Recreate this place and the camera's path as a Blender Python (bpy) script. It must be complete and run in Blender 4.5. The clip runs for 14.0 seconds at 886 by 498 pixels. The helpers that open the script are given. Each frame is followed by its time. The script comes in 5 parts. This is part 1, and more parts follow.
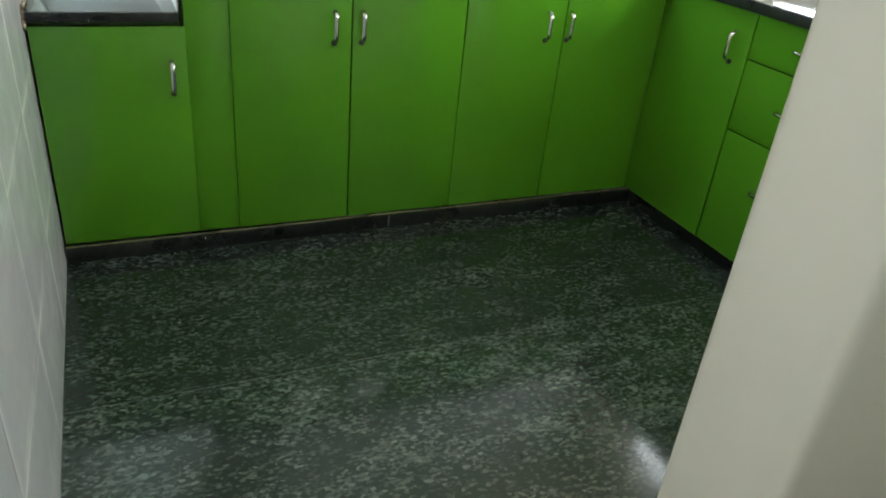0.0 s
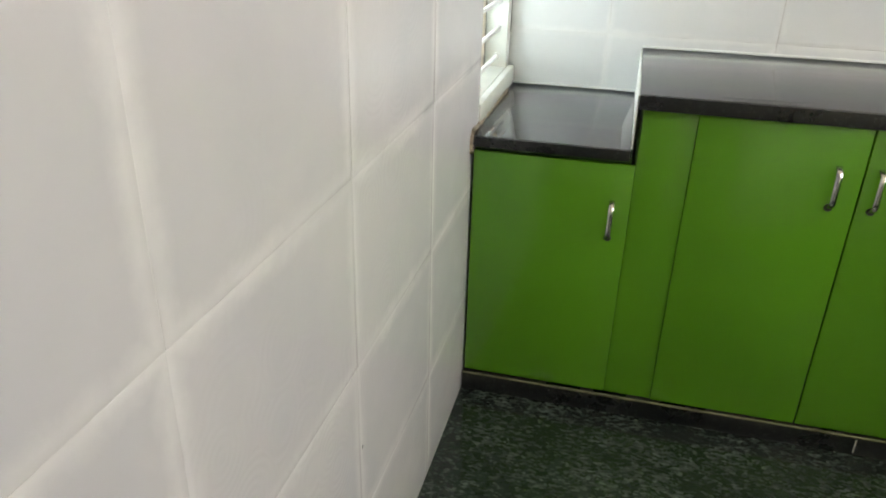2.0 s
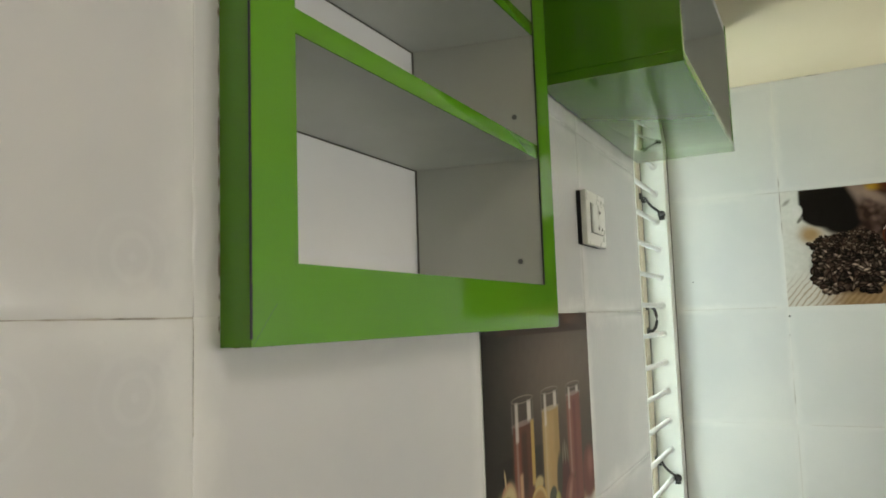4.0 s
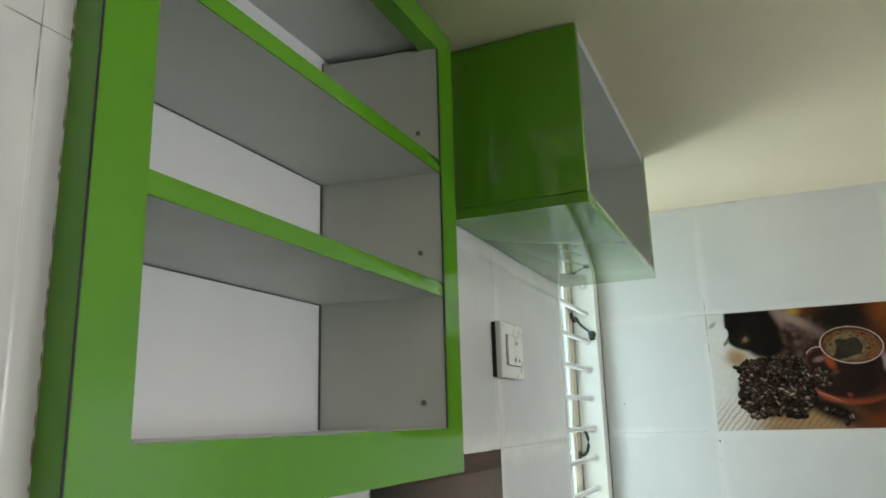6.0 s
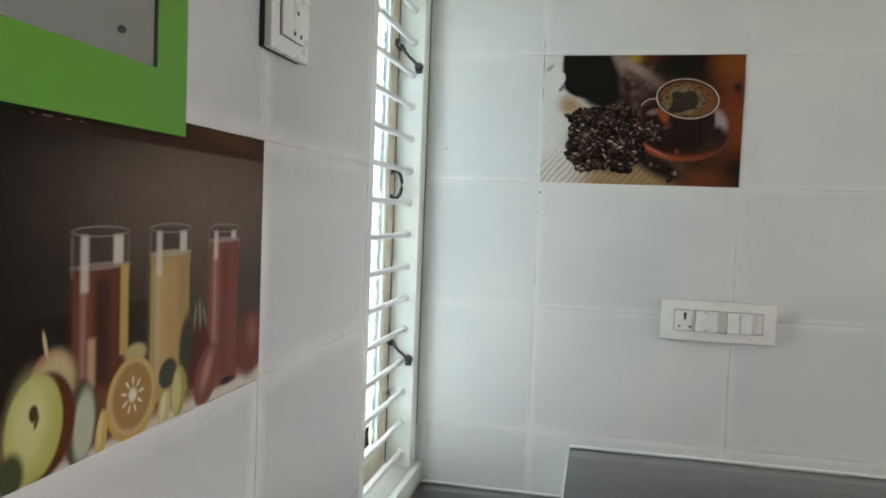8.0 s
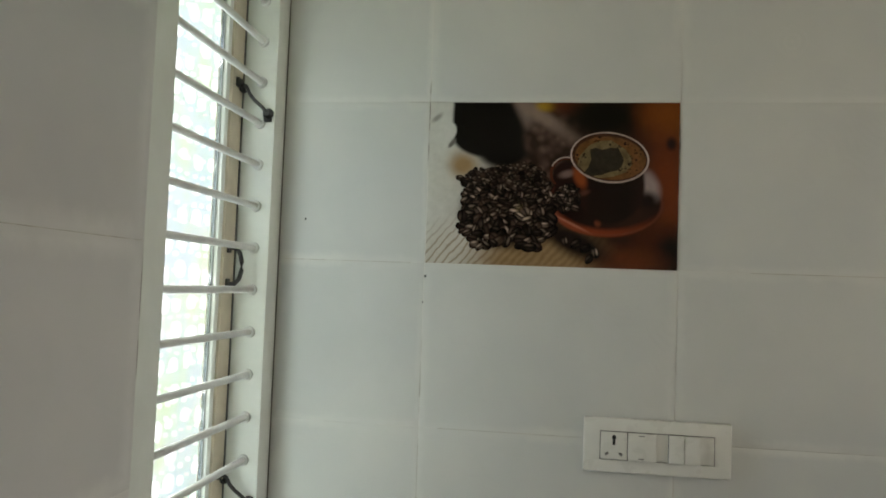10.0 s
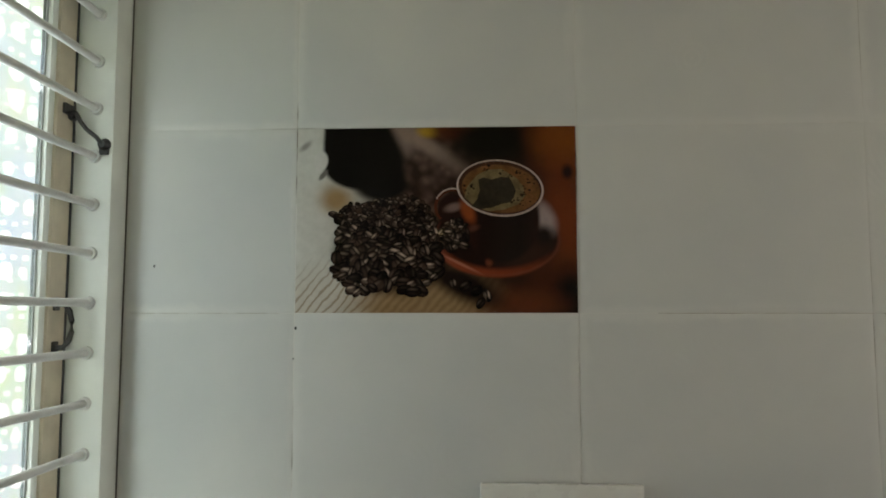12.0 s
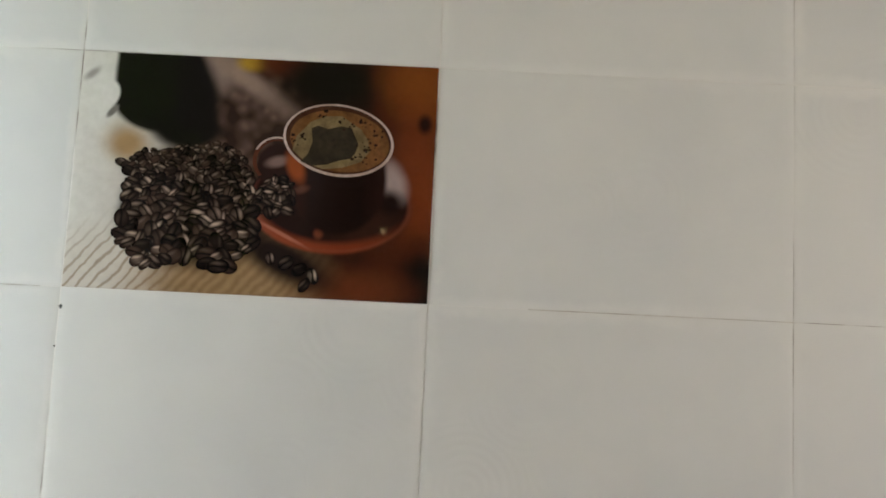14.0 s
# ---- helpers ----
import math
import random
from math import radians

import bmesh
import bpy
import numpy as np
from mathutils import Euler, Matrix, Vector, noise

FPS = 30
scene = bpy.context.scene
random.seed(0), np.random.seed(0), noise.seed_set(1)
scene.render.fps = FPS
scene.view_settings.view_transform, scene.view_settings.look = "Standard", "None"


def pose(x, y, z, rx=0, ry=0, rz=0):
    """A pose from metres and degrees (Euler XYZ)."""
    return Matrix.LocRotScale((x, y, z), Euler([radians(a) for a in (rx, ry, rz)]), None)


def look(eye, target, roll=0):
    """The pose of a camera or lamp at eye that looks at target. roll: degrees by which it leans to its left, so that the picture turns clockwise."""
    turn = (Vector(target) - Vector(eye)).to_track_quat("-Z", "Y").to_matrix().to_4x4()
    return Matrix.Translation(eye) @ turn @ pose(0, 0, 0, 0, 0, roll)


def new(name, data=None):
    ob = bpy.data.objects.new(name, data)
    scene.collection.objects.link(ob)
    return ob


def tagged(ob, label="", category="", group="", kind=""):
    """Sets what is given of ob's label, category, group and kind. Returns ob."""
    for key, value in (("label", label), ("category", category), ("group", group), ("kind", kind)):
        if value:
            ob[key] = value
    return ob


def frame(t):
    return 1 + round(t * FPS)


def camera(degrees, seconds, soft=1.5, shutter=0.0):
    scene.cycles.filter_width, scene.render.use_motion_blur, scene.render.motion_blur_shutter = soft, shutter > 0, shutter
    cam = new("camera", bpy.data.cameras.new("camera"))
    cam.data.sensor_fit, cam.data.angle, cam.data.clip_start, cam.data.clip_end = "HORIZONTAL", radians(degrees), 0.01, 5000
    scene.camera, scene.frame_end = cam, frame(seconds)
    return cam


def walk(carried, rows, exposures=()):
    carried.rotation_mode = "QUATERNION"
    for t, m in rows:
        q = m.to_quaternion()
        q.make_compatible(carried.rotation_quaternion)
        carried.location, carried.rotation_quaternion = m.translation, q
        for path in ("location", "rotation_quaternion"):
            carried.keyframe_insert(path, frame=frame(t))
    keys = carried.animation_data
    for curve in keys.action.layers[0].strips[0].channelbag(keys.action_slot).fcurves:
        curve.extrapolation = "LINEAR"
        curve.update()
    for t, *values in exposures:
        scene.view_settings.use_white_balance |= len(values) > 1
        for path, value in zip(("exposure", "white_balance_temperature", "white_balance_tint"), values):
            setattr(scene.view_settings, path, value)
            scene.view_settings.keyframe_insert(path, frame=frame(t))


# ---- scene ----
cam = camera(62.3, 14.0, 1.8)
PATH = [
    (0, (0.194, 0.341, 1.165), (0.957, 1.916, 0.197), 5.8),
    (0.5, (0.296, 0.501, 1.178), (0.668, 2.196, 0.184), 5.0),
    (1, (0.335, 0.626, 1.172), (0.467, 2.358, 0.18), 3.7),
    (1.5, (0.325, 0.766, 1.172), (0.199, 2.492, 0.17), 2.7),
    (2, (0.334, 0.804, 1.209), (-0.093, 2.557, 0.345), 1.5),
    (2.5, (0.331, 0.831, 1.283), (-0.363, 2.624, 0.73), 1.7),
    (3, (0.335, 0.868, 1.358), (-0.522, 2.659, 1.124), -0.6),
    (3.5, (0.343, 0.886, 1.416), (-0.565, 2.668, 1.407), -0.9),
    (4, (0.346, 0.902, 1.465), (-0.563, 2.673, 1.661), -1.9),
    (6.3, (0.403, 0.968, 1.517), (-0.336, 2.77, 1.974), -1.5),
    (6.5, (0.375, 1.009, 1.501), (-0.29, 2.861, 1.854), -0.5),
    (7, (0.355, 1.065, 1.451), (-0.192, 2.985, 1.553), -0.3),
    (7.2, (0.359, 1.101, 1.416), (-0.151, 3.035, 1.414), 0.2),
    (9.3, (0.49, 1.506, 1.382), (0.116, 3.467, 1.255), 2.8),
    (9.5, (0.486, 1.569, 1.398), (0.112, 3.533, 1.358), 3.3),
    (10, (0.485, 1.668, 1.428), (0.209, 3.646, 1.533), 2.1),
    (10.5, (0.505, 1.745, 1.451), (0.313, 3.726, 1.651), 0.8),
    (11, (0.529, 1.8, 1.465), (0.386, 3.785, 1.666), 0.4),
    (11.5, (0.539, 1.826, 1.464), (0.428, 3.814, 1.652), -0.0),
    (12, (0.557, 1.837, 1.473), (0.465, 3.827, 1.646), -0.0),
    (12.5, (0.592, 1.89, 1.483), (0.491, 3.878, 1.672), 0.2),
    (13, (0.657, 1.945, 1.483), (0.519, 3.928, 1.708), 1.4),
    (13.5, (0.681, 2.002, 1.468), (0.603, 3.991, 1.671), 1.2),
    (14, (0.729, 2.097, 1.454), (0.735, 4.088, 1.647), 2.8),
]
EXPOSURES = [
    (0.0, 0.17, 5950, 6), (0.5, 0.36, 6050, 0), (1.0, 0.64, 6250, 5), (1.5, 0.52, 6450, 13), (2.1, 0.14, 6450, 18), (2.6, -0.24, 6480, 17), (3.0, -0.3, 6650, 14), (3.6, -0.34, 6750, 13),
    (4.2, -0.58, 6850, 11), (6.5, -0.45, 6080, 15), (7.2, -0.51, 6100, 20), (9.4, -1.0, 6600, 15), (10.2, -1.34, 6850, 14), (11.0, -1.42, 6750, 14),
    (12.5, -1.47, 6850, 15), (13.1, -1.2, 6800, 17), (13.5, -0.69, 6700, 21), (14.0, -0.5, 6650, 22),
]
walk(cam, [(t, look(eye, target, roll)) for t, eye, target, roll in PATH], EXPOSURES)

# ---- world, sun, lights, exposure ----
world = bpy.data.worlds.new("world")
scene.world = world
world.use_nodes = True
wn = world.node_tree
sky = wn.nodes.new("ShaderNodeTexSky")
sky.sky_type, sky.sun_disc, sky.sun_elevation, sky.sun_rotation = "NISHITA", False, radians(50), radians(60)
wn.links.new(sky.outputs[0], wn.nodes["Background"].inputs[0])
wn.nodes["Background"].inputs[1].default_value = 0.1


def area_lamp(name, at, target, w, h, watts, colour):
    d = bpy.data.lights.new(name, "AREA")
    d.shape, d.size, d.size_y, d.energy, d.color = "RECTANGLE", w, h, watts, colour
    ob = new(name, d)
    ob.matrix_world = look(at, target)
    return ob


WINDOW_W, SIDE_W, HALL_W, ROOM_W, BULB_W = 11.3, 16.3, 24.5, 18.0, 0.06
area_lamp("window_daylight", (-0.14, 2.75, 1.34), (1.0, 2.75, 1.34), 0.28, 1.1, WINDOW_W, (0.93, 1.0, 0.97))
# fill from the right, through a side window that is assumed and unseen
area_lamp("assumed_side_window_fill", (2.70, 2.1, 1.35), (0.0, 1.62, 1.25), 1.05, 0.75, SIDE_W, (1.0, 0.99, 0.97))
# added fill near the doorway, stands in for light carried with the camera
area_lamp("hall_fill_light", (0.15, 0.15, 2.78), (0.55, 0.6, 0.0), 0.26, 0.26, HALL_W, (0.95, 1.0, 0.97))

area_lamp("room_lamp_light", (1.38, 0.95, 2.77), (1.3, 1.5, 0.0), 0.7, 0.7, ROOM_W, (1.0, 0.98, 0.94))
area_lamp("hall_bulb_light", (0.25, -2.04, 2.15), (0.35, 2.4, 0.8), 0.035, 0.035, BULB_W, (1.0, 0.72, 0.30))


# ---- materials ----
class Mat:
    """A small builder of node materials in object space of the world."""

    def __init__(self, name, rough=0.5, metal=0.0):
        self.m = bpy.data.materials.new(name)
        self.m.use_nodes = True
        self.t = self.m.node_tree
        self.b = self.t.nodes["Principled BSDF"]
        self.b.inputs["Roughness"].default_value = rough
        self.b.inputs["Metallic"].default_value = metal
        self.pos = None

    def put(self, sock, v):
        if isinstance(v, bpy.types.NodeSocket):
            self.t.links.new(v, sock)
        elif isinstance(v, (tuple, list)) and len(v) == 3 and sock.type == "RGBA":
            sock.default_value = (*v, 1)
        else:
            sock.default_value = v

    def coord(self, scale=(1, 1, 1)):
        if self.pos is None:
            self.pos = self.t.nodes.new("ShaderNodeNewGeometry").outputs["Position"]
        n = self.t.nodes.new("ShaderNodeMapping")
        self.put(n.inputs["Vector"], self.pos)
        n.inputs["Scale"].default_value = scale
        return n.outputs[0]

    def noise(self, scale, detail=3.0, rough=0.55, stretch=(1, 1, 1)):
        n = self.t.nodes.new("ShaderNodeTexNoise")
        self.put(n.inputs["Vector"], self.coord(stretch))
        n.inputs["Scale"].default_value, n.inputs["Detail"].default_value, n.inputs["Roughness"].default_value = scale, detail, rough
        return n.outputs[0]

    def voronoi(self, scale, out="Distance", stretch=(1, 1, 1), feature="F1"):
        n = self.t.nodes.new("ShaderNodeTexVoronoi")
        n.feature = feature
        self.put(n.inputs["Vector"], self.coord(stretch))
        n.inputs["Scale"].default_value = scale
        return n.outputs[out]

    def ramp(self, fac, stops):
        n = self.t.nodes.new("ShaderNodeValToRGB")
        e = n.color_ramp.elements
        while len(e) < len(stops):
            e.new(0.5)
        for el, (p, c) in zip(e, stops):
            el.position = p
            el.color = (*c, 1) if isinstance(c, tuple) else (c, c, c, 1)
        self.put(n.inputs[0], fac)
        return n.outputs[0]

    def mix(self, fac, a, b, mode="MIX"):
        n = self.t.nodes.new("ShaderNodeMix")
        n.data_type, n.blend_type = "RGBA", mode
        self.put(n.inputs[0], fac)
        self.put(n.inputs[6], a)
        self.put(n.inputs[7], b)
        return n.outputs[2]

    def math(self, op, a, b=0.0, clamp=False):
        n = self.t.nodes.new("ShaderNodeMath")
        n.operation, n.use_clamp = op, clamp
        self.put(n.inputs[0], a)
        self.put(n.inputs[1], b)
        return n.outputs[0]

    def random_island(self):
        return self.t.nodes.new("ShaderNodeNewGeometry").outputs["Random Per Island"]

    def random_object(self):
        return self.t.nodes.new("ShaderNodeObjectInfo").outputs["Random"]

    def bump(self, height, strength=0.2, distance=0.002):
        n = self.t.nodes.new("ShaderNodeBump")
        n.inputs["Strength"].default_value, n.inputs["Distance"].default_value = strength, distance
        self.put(n.inputs["Height"], height)
        self.t.links.new(n.outputs[0], self.b.inputs["Normal"])
        return self

    def colour(self, c):
        self.put(self.b.inputs["Base Color"], c)
        return self

    def rough(self, r):
        self.put(self.b.inputs["Roughness"], r)
        return self


def painted(name, base, rough, spread=0.06, scale=9.0, grain=220.0, bump=0.1, metal=0.0):
    """Paint, plastic or laminate with faint blotches, grain and uneven gloss."""
    a = Mat(name, rough, metal)
    lo = tuple(c * (1 - spread) for c in base)
    hi = tuple(min(1, c * (1 + spread)) for c in base)
    blot = a.noise(scale, 4)
    a.colour(a.ramp(blot, [(0.3, lo), (0.7, hi)]))
    a.rough(a.ramp(a.noise(scale * 2.3, 4), [(0.3, max(0.02, rough * 0.8)), (0.75, min(1, rough * 1.25))]))
    a.bump(a.noise(grain, 2), bump, 0.0006)
    return a.m


def green_laminate():
    a = Mat("green_laminate", 0.1)
    blot = a.noise(3.5, 4)
    a.colour(a.ramp(blot, [(0.3, (0.088, 0.272, 0.012)), (0.7, (0.100, 0.295, 0.014))]))
    a.rough(a.ramp(a.noise(14, 5), [(0.35, 0.045), (0.75, 0.10)]))
    a.bump(a.math("ADD", a.noise(7, 2), a.math("MULTIPLY", a.noise(160, 2), 0.02)), 0.005, 0.004)
    a.b.inputs["IOR"].default_value = 1.46
    a.b.inputs["Coat Weight"].default_value, a.b.inputs["Coat Roughness"].default_value = 0.22, 0.02
    return a.m


def tile_glaze(name, tint, border, smear, ring_glints):
    """White glazed tile: cloudy glaze, faint rings pressed into the surface, fine ripples."""
    a = Mat(name, 0.12)
    cloud = a.noise(2.6, 4, 0.6)
    base = a.ramp(cloud, [(0.32, (tint[0] * 0.88, tint[1] * 0.90, tint[2] * 0.93)), (0.68, tint)])
    specks = a.ramp(a.noise(260, 2), [(0.77, 0.0), (0.8, 1.0)])
    base = a.mix(a.math("MULTIPLY", specks, 0.12), base, (0.45, 0.43, 0.4))
    gen = a.t.nodes.new("ShaderNodeTexCoord").outputs["Generated"]
    sep = a.t.nodes.new("ShaderNodeSeparateXYZ")
    a.put(sep.inputs[0], gen)
    du = a.math("MULTIPLY", a.math("SUBTRACT", 0.5, a.math("ABSOLUTE", a.math("SUBTRACT", sep.outputs[0], 0.5))), 0.42)
    dv = a.math("MULTIPLY", a.math("SUBTRACT", 0.5, a.math("ABSOLUTE", a.math("SUBTRACT", sep.outputs[1], 0.5))), 0.30)
    edge = a.math("ADD", a.math("MINIMUM", du, dv), a.math("MULTIPLY", a.math("SUBTRACT", a.noise(19, 5, 0.7), 0.5), 0.036))
    patchy = a.ramp(a.noise(5.5, 4, 0.6), [(0.34, 0.25), (0.6, 1.0)])
    wiped = a.math("MULTIPLY", a.ramp(edge, [(0.3 * smear, 1.0), (smear, 0.0)]), patchy)
    base = a.mix(wiped, base, border)
    # pale rings put into the colour for glints on the embossed glaze
    where = a.t.nodes.new("ShaderNodeSeparateXYZ")
    a.coord()
    a.put(where.inputs[0], a.pos)
    ring_glint = 0.0
    for axis, at, z in ring_glints:
        d0 = a.math("SUBTRACT", where.outputs["XY".index(axis.upper())], at)
        d1 = a.math("SUBTRACT", where.outputs[2], z)
        d = a.math("SQRT", a.math("ADD", a.math("MULTIPLY", d0, d0), a.math("MULTIPLY", d1, d1)))
        wavy = a.math("ADD", d, a.math("MULTIPLY", a.noise(40, 2), 0.004))
        one = a.math("MULTIPLY", a.ramp(a.math("SINE", a.math("MULTIPLY", wavy, 520.0)), [(0.1, 0.0), (0.9, 1.0)]), a.ramp(d, [(0.0, 1.0), (0.020, 0.7), (0.034, 0.0)]))
        ring_glint = a.math("MAXIMUM", ring_glint, one)
    base = a.mix(a.math("MULTIPLY", ring_glint, 0.07), base, (0.95, 0.95, 0.93))
    tone = a.ramp(a.random_object(), [(0.0, 0.965), (1.0, 1.0)])
    a.colour(a.mix(1.0, base, tone, "MULTIPLY"))
    a.rough(a.ramp(a.noise(11, 4), [(0.3, 0.13), (0.75, 0.24)]))
    v = a.t.nodes.new("ShaderNodeTexVoronoi")
    a.put(v.inputs["Vector"], a.coord((1, 1, 1)))
    v.inputs["Scale"].default_value = 9.0
    ring = a.math("SINE", a.math("MULTIPLY", v.outputs["Distance"], 62.0))
    h = a.math("ADD", a.math("MULTIPLY", a.math("MULTIPLY", ring, 0.22), a.ramp(a.noise(2.4, 2), [(0.5, 0.08), (0.64, 1.0)])), a.math("MULTIPLY", a.noise(5, 2), 1.0))
    h = a.math("ADD", h, a.math("MULTIPLY", a.noise(420, 1), 0.02))
    a.bump(h, 0.10, 0.003)
    return a.m


def granite(name, dark, fleck, amount, rough, size=1.0, long=1.4, patch=0.55):
    a = Mat(name, rough)
    warp = a.noise(60 * size, 4, 0.7, (1, long * 1.1, 1))
    cells = a.voronoi(95 * size, "Color", (1, long, 1))
    sep = a.t.nodes.new("ShaderNodeSeparateColor")
    a.put(sep.inputs[0], cells)
    pick = a.math("ADD", a.math("MULTIPLY", sep.outputs[0], 0.45), a.math("MULTIPLY", warp, 0.8))
    clump = a.math("ADD", a.math("MULTIPLY", a.noise(5.0, 5, 0.7, (1, 1.8, 1)), patch), 0.5 * (0.55 - patch))
    mask = a.ramp(a.math("MULTIPLY", a.math("ADD", pick, clump), 0.6), [(amount - 0.03, 0.0), (amount + 0.15, 1.0)])
    hue = a.mix(sep.outputs[1], fleck, tuple(c * 0.45 for c in fleck))
    base = a.mix(a.noise(26 * size, 3), dark, tuple(c * 2.2 for c in dark))
    a.colour(a.mix(mask, base, hue))
    a.rough(a.ramp(a.noise(7, 4), [(0.3, rough * 0.75), (0.75, rough * 1.5)]))
    a.bump(a.noise(35, 3), 0.06, 0.002)
    return a.m


def polished(m):
    """A harder polish on a stone."""
    m.node_tree.nodes["Principled BSDF"].inputs["IOR"].default_value = 1.85
    return m


def grout():
    """White joint filler, grimy along some stretches."""
    a = Mat("white_grout", 0.7)
    dirt = a.math("MULTIPLY", a.ramp(a.noise(3.2, 3), [(0.52, 0.0), (0.60, 1.0)]), a.ramp(a.noise(26, 3), [(0.38, 0.3), (0.55, 1.0)]))
    a.colour(a.mix(dirt, (0.68, 0.68, 0.66), (0.20, 0.18, 0.155)))
    a.bump(a.noise(200, 2), 0.3, 0.001)
    return a.m


GREEN = green_laminate()
GREEN_DARK = painted("green_carcass", (0.03, 0.09, 0.008), 0.4)
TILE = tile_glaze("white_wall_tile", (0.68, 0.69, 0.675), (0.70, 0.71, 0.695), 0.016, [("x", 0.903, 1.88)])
# left wall: same tile tinted darker for its weaker light, plus wiped filler
TILE_WIPED_DIM = tile_glaze("dimmed_white_wall_tile_with_wiped_filler", (0.635, 0.622, 0.62), (0.71, 0.70, 0.69), 0.030, [("y", 1.192, 1.428), ("y", 1.109, 1.428), ("y", 1.19, 1.507)])
GROUT = grout()
FLOOR = granite("green_black_granite_floor", (0.010, 0.014, 0.011), (0.094, 0.118, 0.096), 0.580, 0.10, 1.0, 1.6, 0.95)
FLOOR_PALE = granite("pale_flecked_granite_floor", (0.011, 0.016, 0.012), (0.115, 0.142, 0.113), 0.554, 0.10, 0.95, 1.6, 1.0)
COUNTER = polished(granite("black_granite_worktop", (0.014, 0.015, 0.018), (0.04, 0.04, 0.046), 0.66, 0.08, 1.6))
COUNTER_EDGE = granite("sawn_granite_edge", (0.007, 0.008, 0.008), (0.04, 0.045, 0.04), 0.60, 0.28, 1.6)
CREAM = painted("cream_wall_paint", (0.86, 0.80, 0.67), 0.55, 0.04, 3, 180, 0.25)
CEIL = painted("cream_ceiling_paint", (0.78, 0.70, 0.50), 0.6, 0.04, 2, 160, 0.25)
GREY_LAM = painted("grey_interior_laminate", (0.50, 0.52, 0.49), 0.4, 0.05, 6)
WHITE_BACK = painted("white_back_board", (0.76, 0.76, 0.78), 0.4, 0.03, 4)
FRAME_WHITE = painted("white_window_paint", (0.74, 0.77, 0.73), 0.35, 0.05, 14, 120, 0.3)
STILE = painted("bare_beige_timber", (0.55, 0.49, 0.38), 0.6, 0.12, 20, 200, 0.3)
BAR = painted("grey_white_bar_paint", (0.66, 0.67, 0.66), 0.35, 0.08, 30, 200, 0.2)
IRON = painted("black_iron", (0.012, 0.011, 0.011), 0.45, 0.2, 60, 300, 0.3)
CHROME = painted("satin_chrome", (0.62, 0.61, 0.58), 0.22, 0.04, 40, 300, 0.05, 1.0)
PLASTIC = painted("white_switch_plastic", (0.74, 0.74, 0.71), 0.3, 0.03, 20, 260, 0.05)
BLACK = painted("dark_slot", (0.01, 0.01, 0.01), 0.6)
SCREW = painted("steel_screw", (0.2, 0.2, 0.2), 0.4, 0.1, 50, 300, 0.1, 1.0)
GASKET = painted("dark_gasket", (0.05, 0.055, 0.06), 0.6)


def lit(name, colour, strength):
    a = Mat(name, 0.5)
    a.colour(colour)
    a.put(a.b.inputs["Emission Color"], colour)
    a.b.inputs["Emission Strength"].default_value = strength
    return a.m


def patterned_glass():
    """Clear glass behind a film of dots: the dots let daylight through, the film between is tinted."""
    a = Mat("dotted_film_glass", 0.1)
    vec = a.coord((1, 1, 1))

    sp = a.t.nodes.new("ShaderNodeSeparateXYZ")
    a.put(sp.inputs[0], vec)

    def dots(scale, radius, shift):
        com = a.t.nodes.new("ShaderNodeCombineXYZ")
        a.put(com.inputs[0], a.math("ADD", sp.outputs[1], shift))
        a.put(com.inputs[1], a.math("ADD", sp.outputs[2], shift * 0.7))
        v = a.t.nodes.new("ShaderNodeTexVoronoi")
        v.voronoi_dimensions = "2D"
        v.inputs["Scale"].default_value, v.inputs["Randomness"].default_value = scale, 0.3
        a.put(v.inputs["Vector"], com.outputs[0])
        sc = a.t.nodes.new("ShaderNodeSeparateColor")
        a.put(sc.inputs[0], v.outputs["Color"])
        size = a.math("MULTIPLY", a.math("ADD", a.math("MULTIPLY", sc.outputs[0], 0.6), 0.5), radius)
        return a.math("LESS_THAN", v.outputs["Distance"], size), v.outputs["Color"]

    big, hue = dots(21, 0.29, 0.0)
    small, _ = dots(38, 0.15, 0.013)
    mask = a.math("MAXIMUM", big, small)
    film = a.mix(a.noise(9, 2), (0.67, 0.70, 0.56), (0.60, 0.65, 0.79))
    dot = a.mix(0.25, (0.92, 0.97, 0.98), hue)
    dot = a.mix(0.8, dot, (0.95, 1.0, 1.0))
    tr = a.t.nodes.new("ShaderNodeBsdfTransparent")
    a.put(tr.inputs[0], a.mix(mask, film, dot))
    gl = a.t.nodes.new("ShaderNodeBsdfGlossy")
    gl.inputs["Roughness"].default_value = 0.08
    mx = a.t.nodes.new("ShaderNodeMixShader")
    mx.inputs[0].default_value = 0.05
    a.t.links.new(tr.outputs[0], mx.inputs[1])
    a.t.links.new(gl.outputs[0], mx.inputs[2])
    a.t.links.new(mx.outputs[0], a.t.nodes["Material Output"].inputs[0])
    return a.m


GLASS = patterned_glass()


# ---- mesh helpers ----
def box(bm, x0, x1, y0, y1, z0, z1, bevel=0.0, seg=2):
    v = [bm.verts.new((x, y, z)) for x in (x0, x1) for y in (y0, y1) for z in (z0, z1)]
    f = [bm.faces.new([v[i] for i in q]) for q in ((0, 1, 3, 2), (4, 6, 7, 5), (0, 4, 5, 1), (2, 3, 7, 6), (0, 2, 6, 4), (1, 5, 7, 3))]
    if bevel:
        edges = list({e for q in f for e in q.edges})
        bmesh.ops.bevel(bm, geom=edges, offset=bevel, segments=seg, affect="EDGES", profile=0.6)
    return bm


def boxed(*a, **k):
    return box(bmesh.new(), *a, **k)


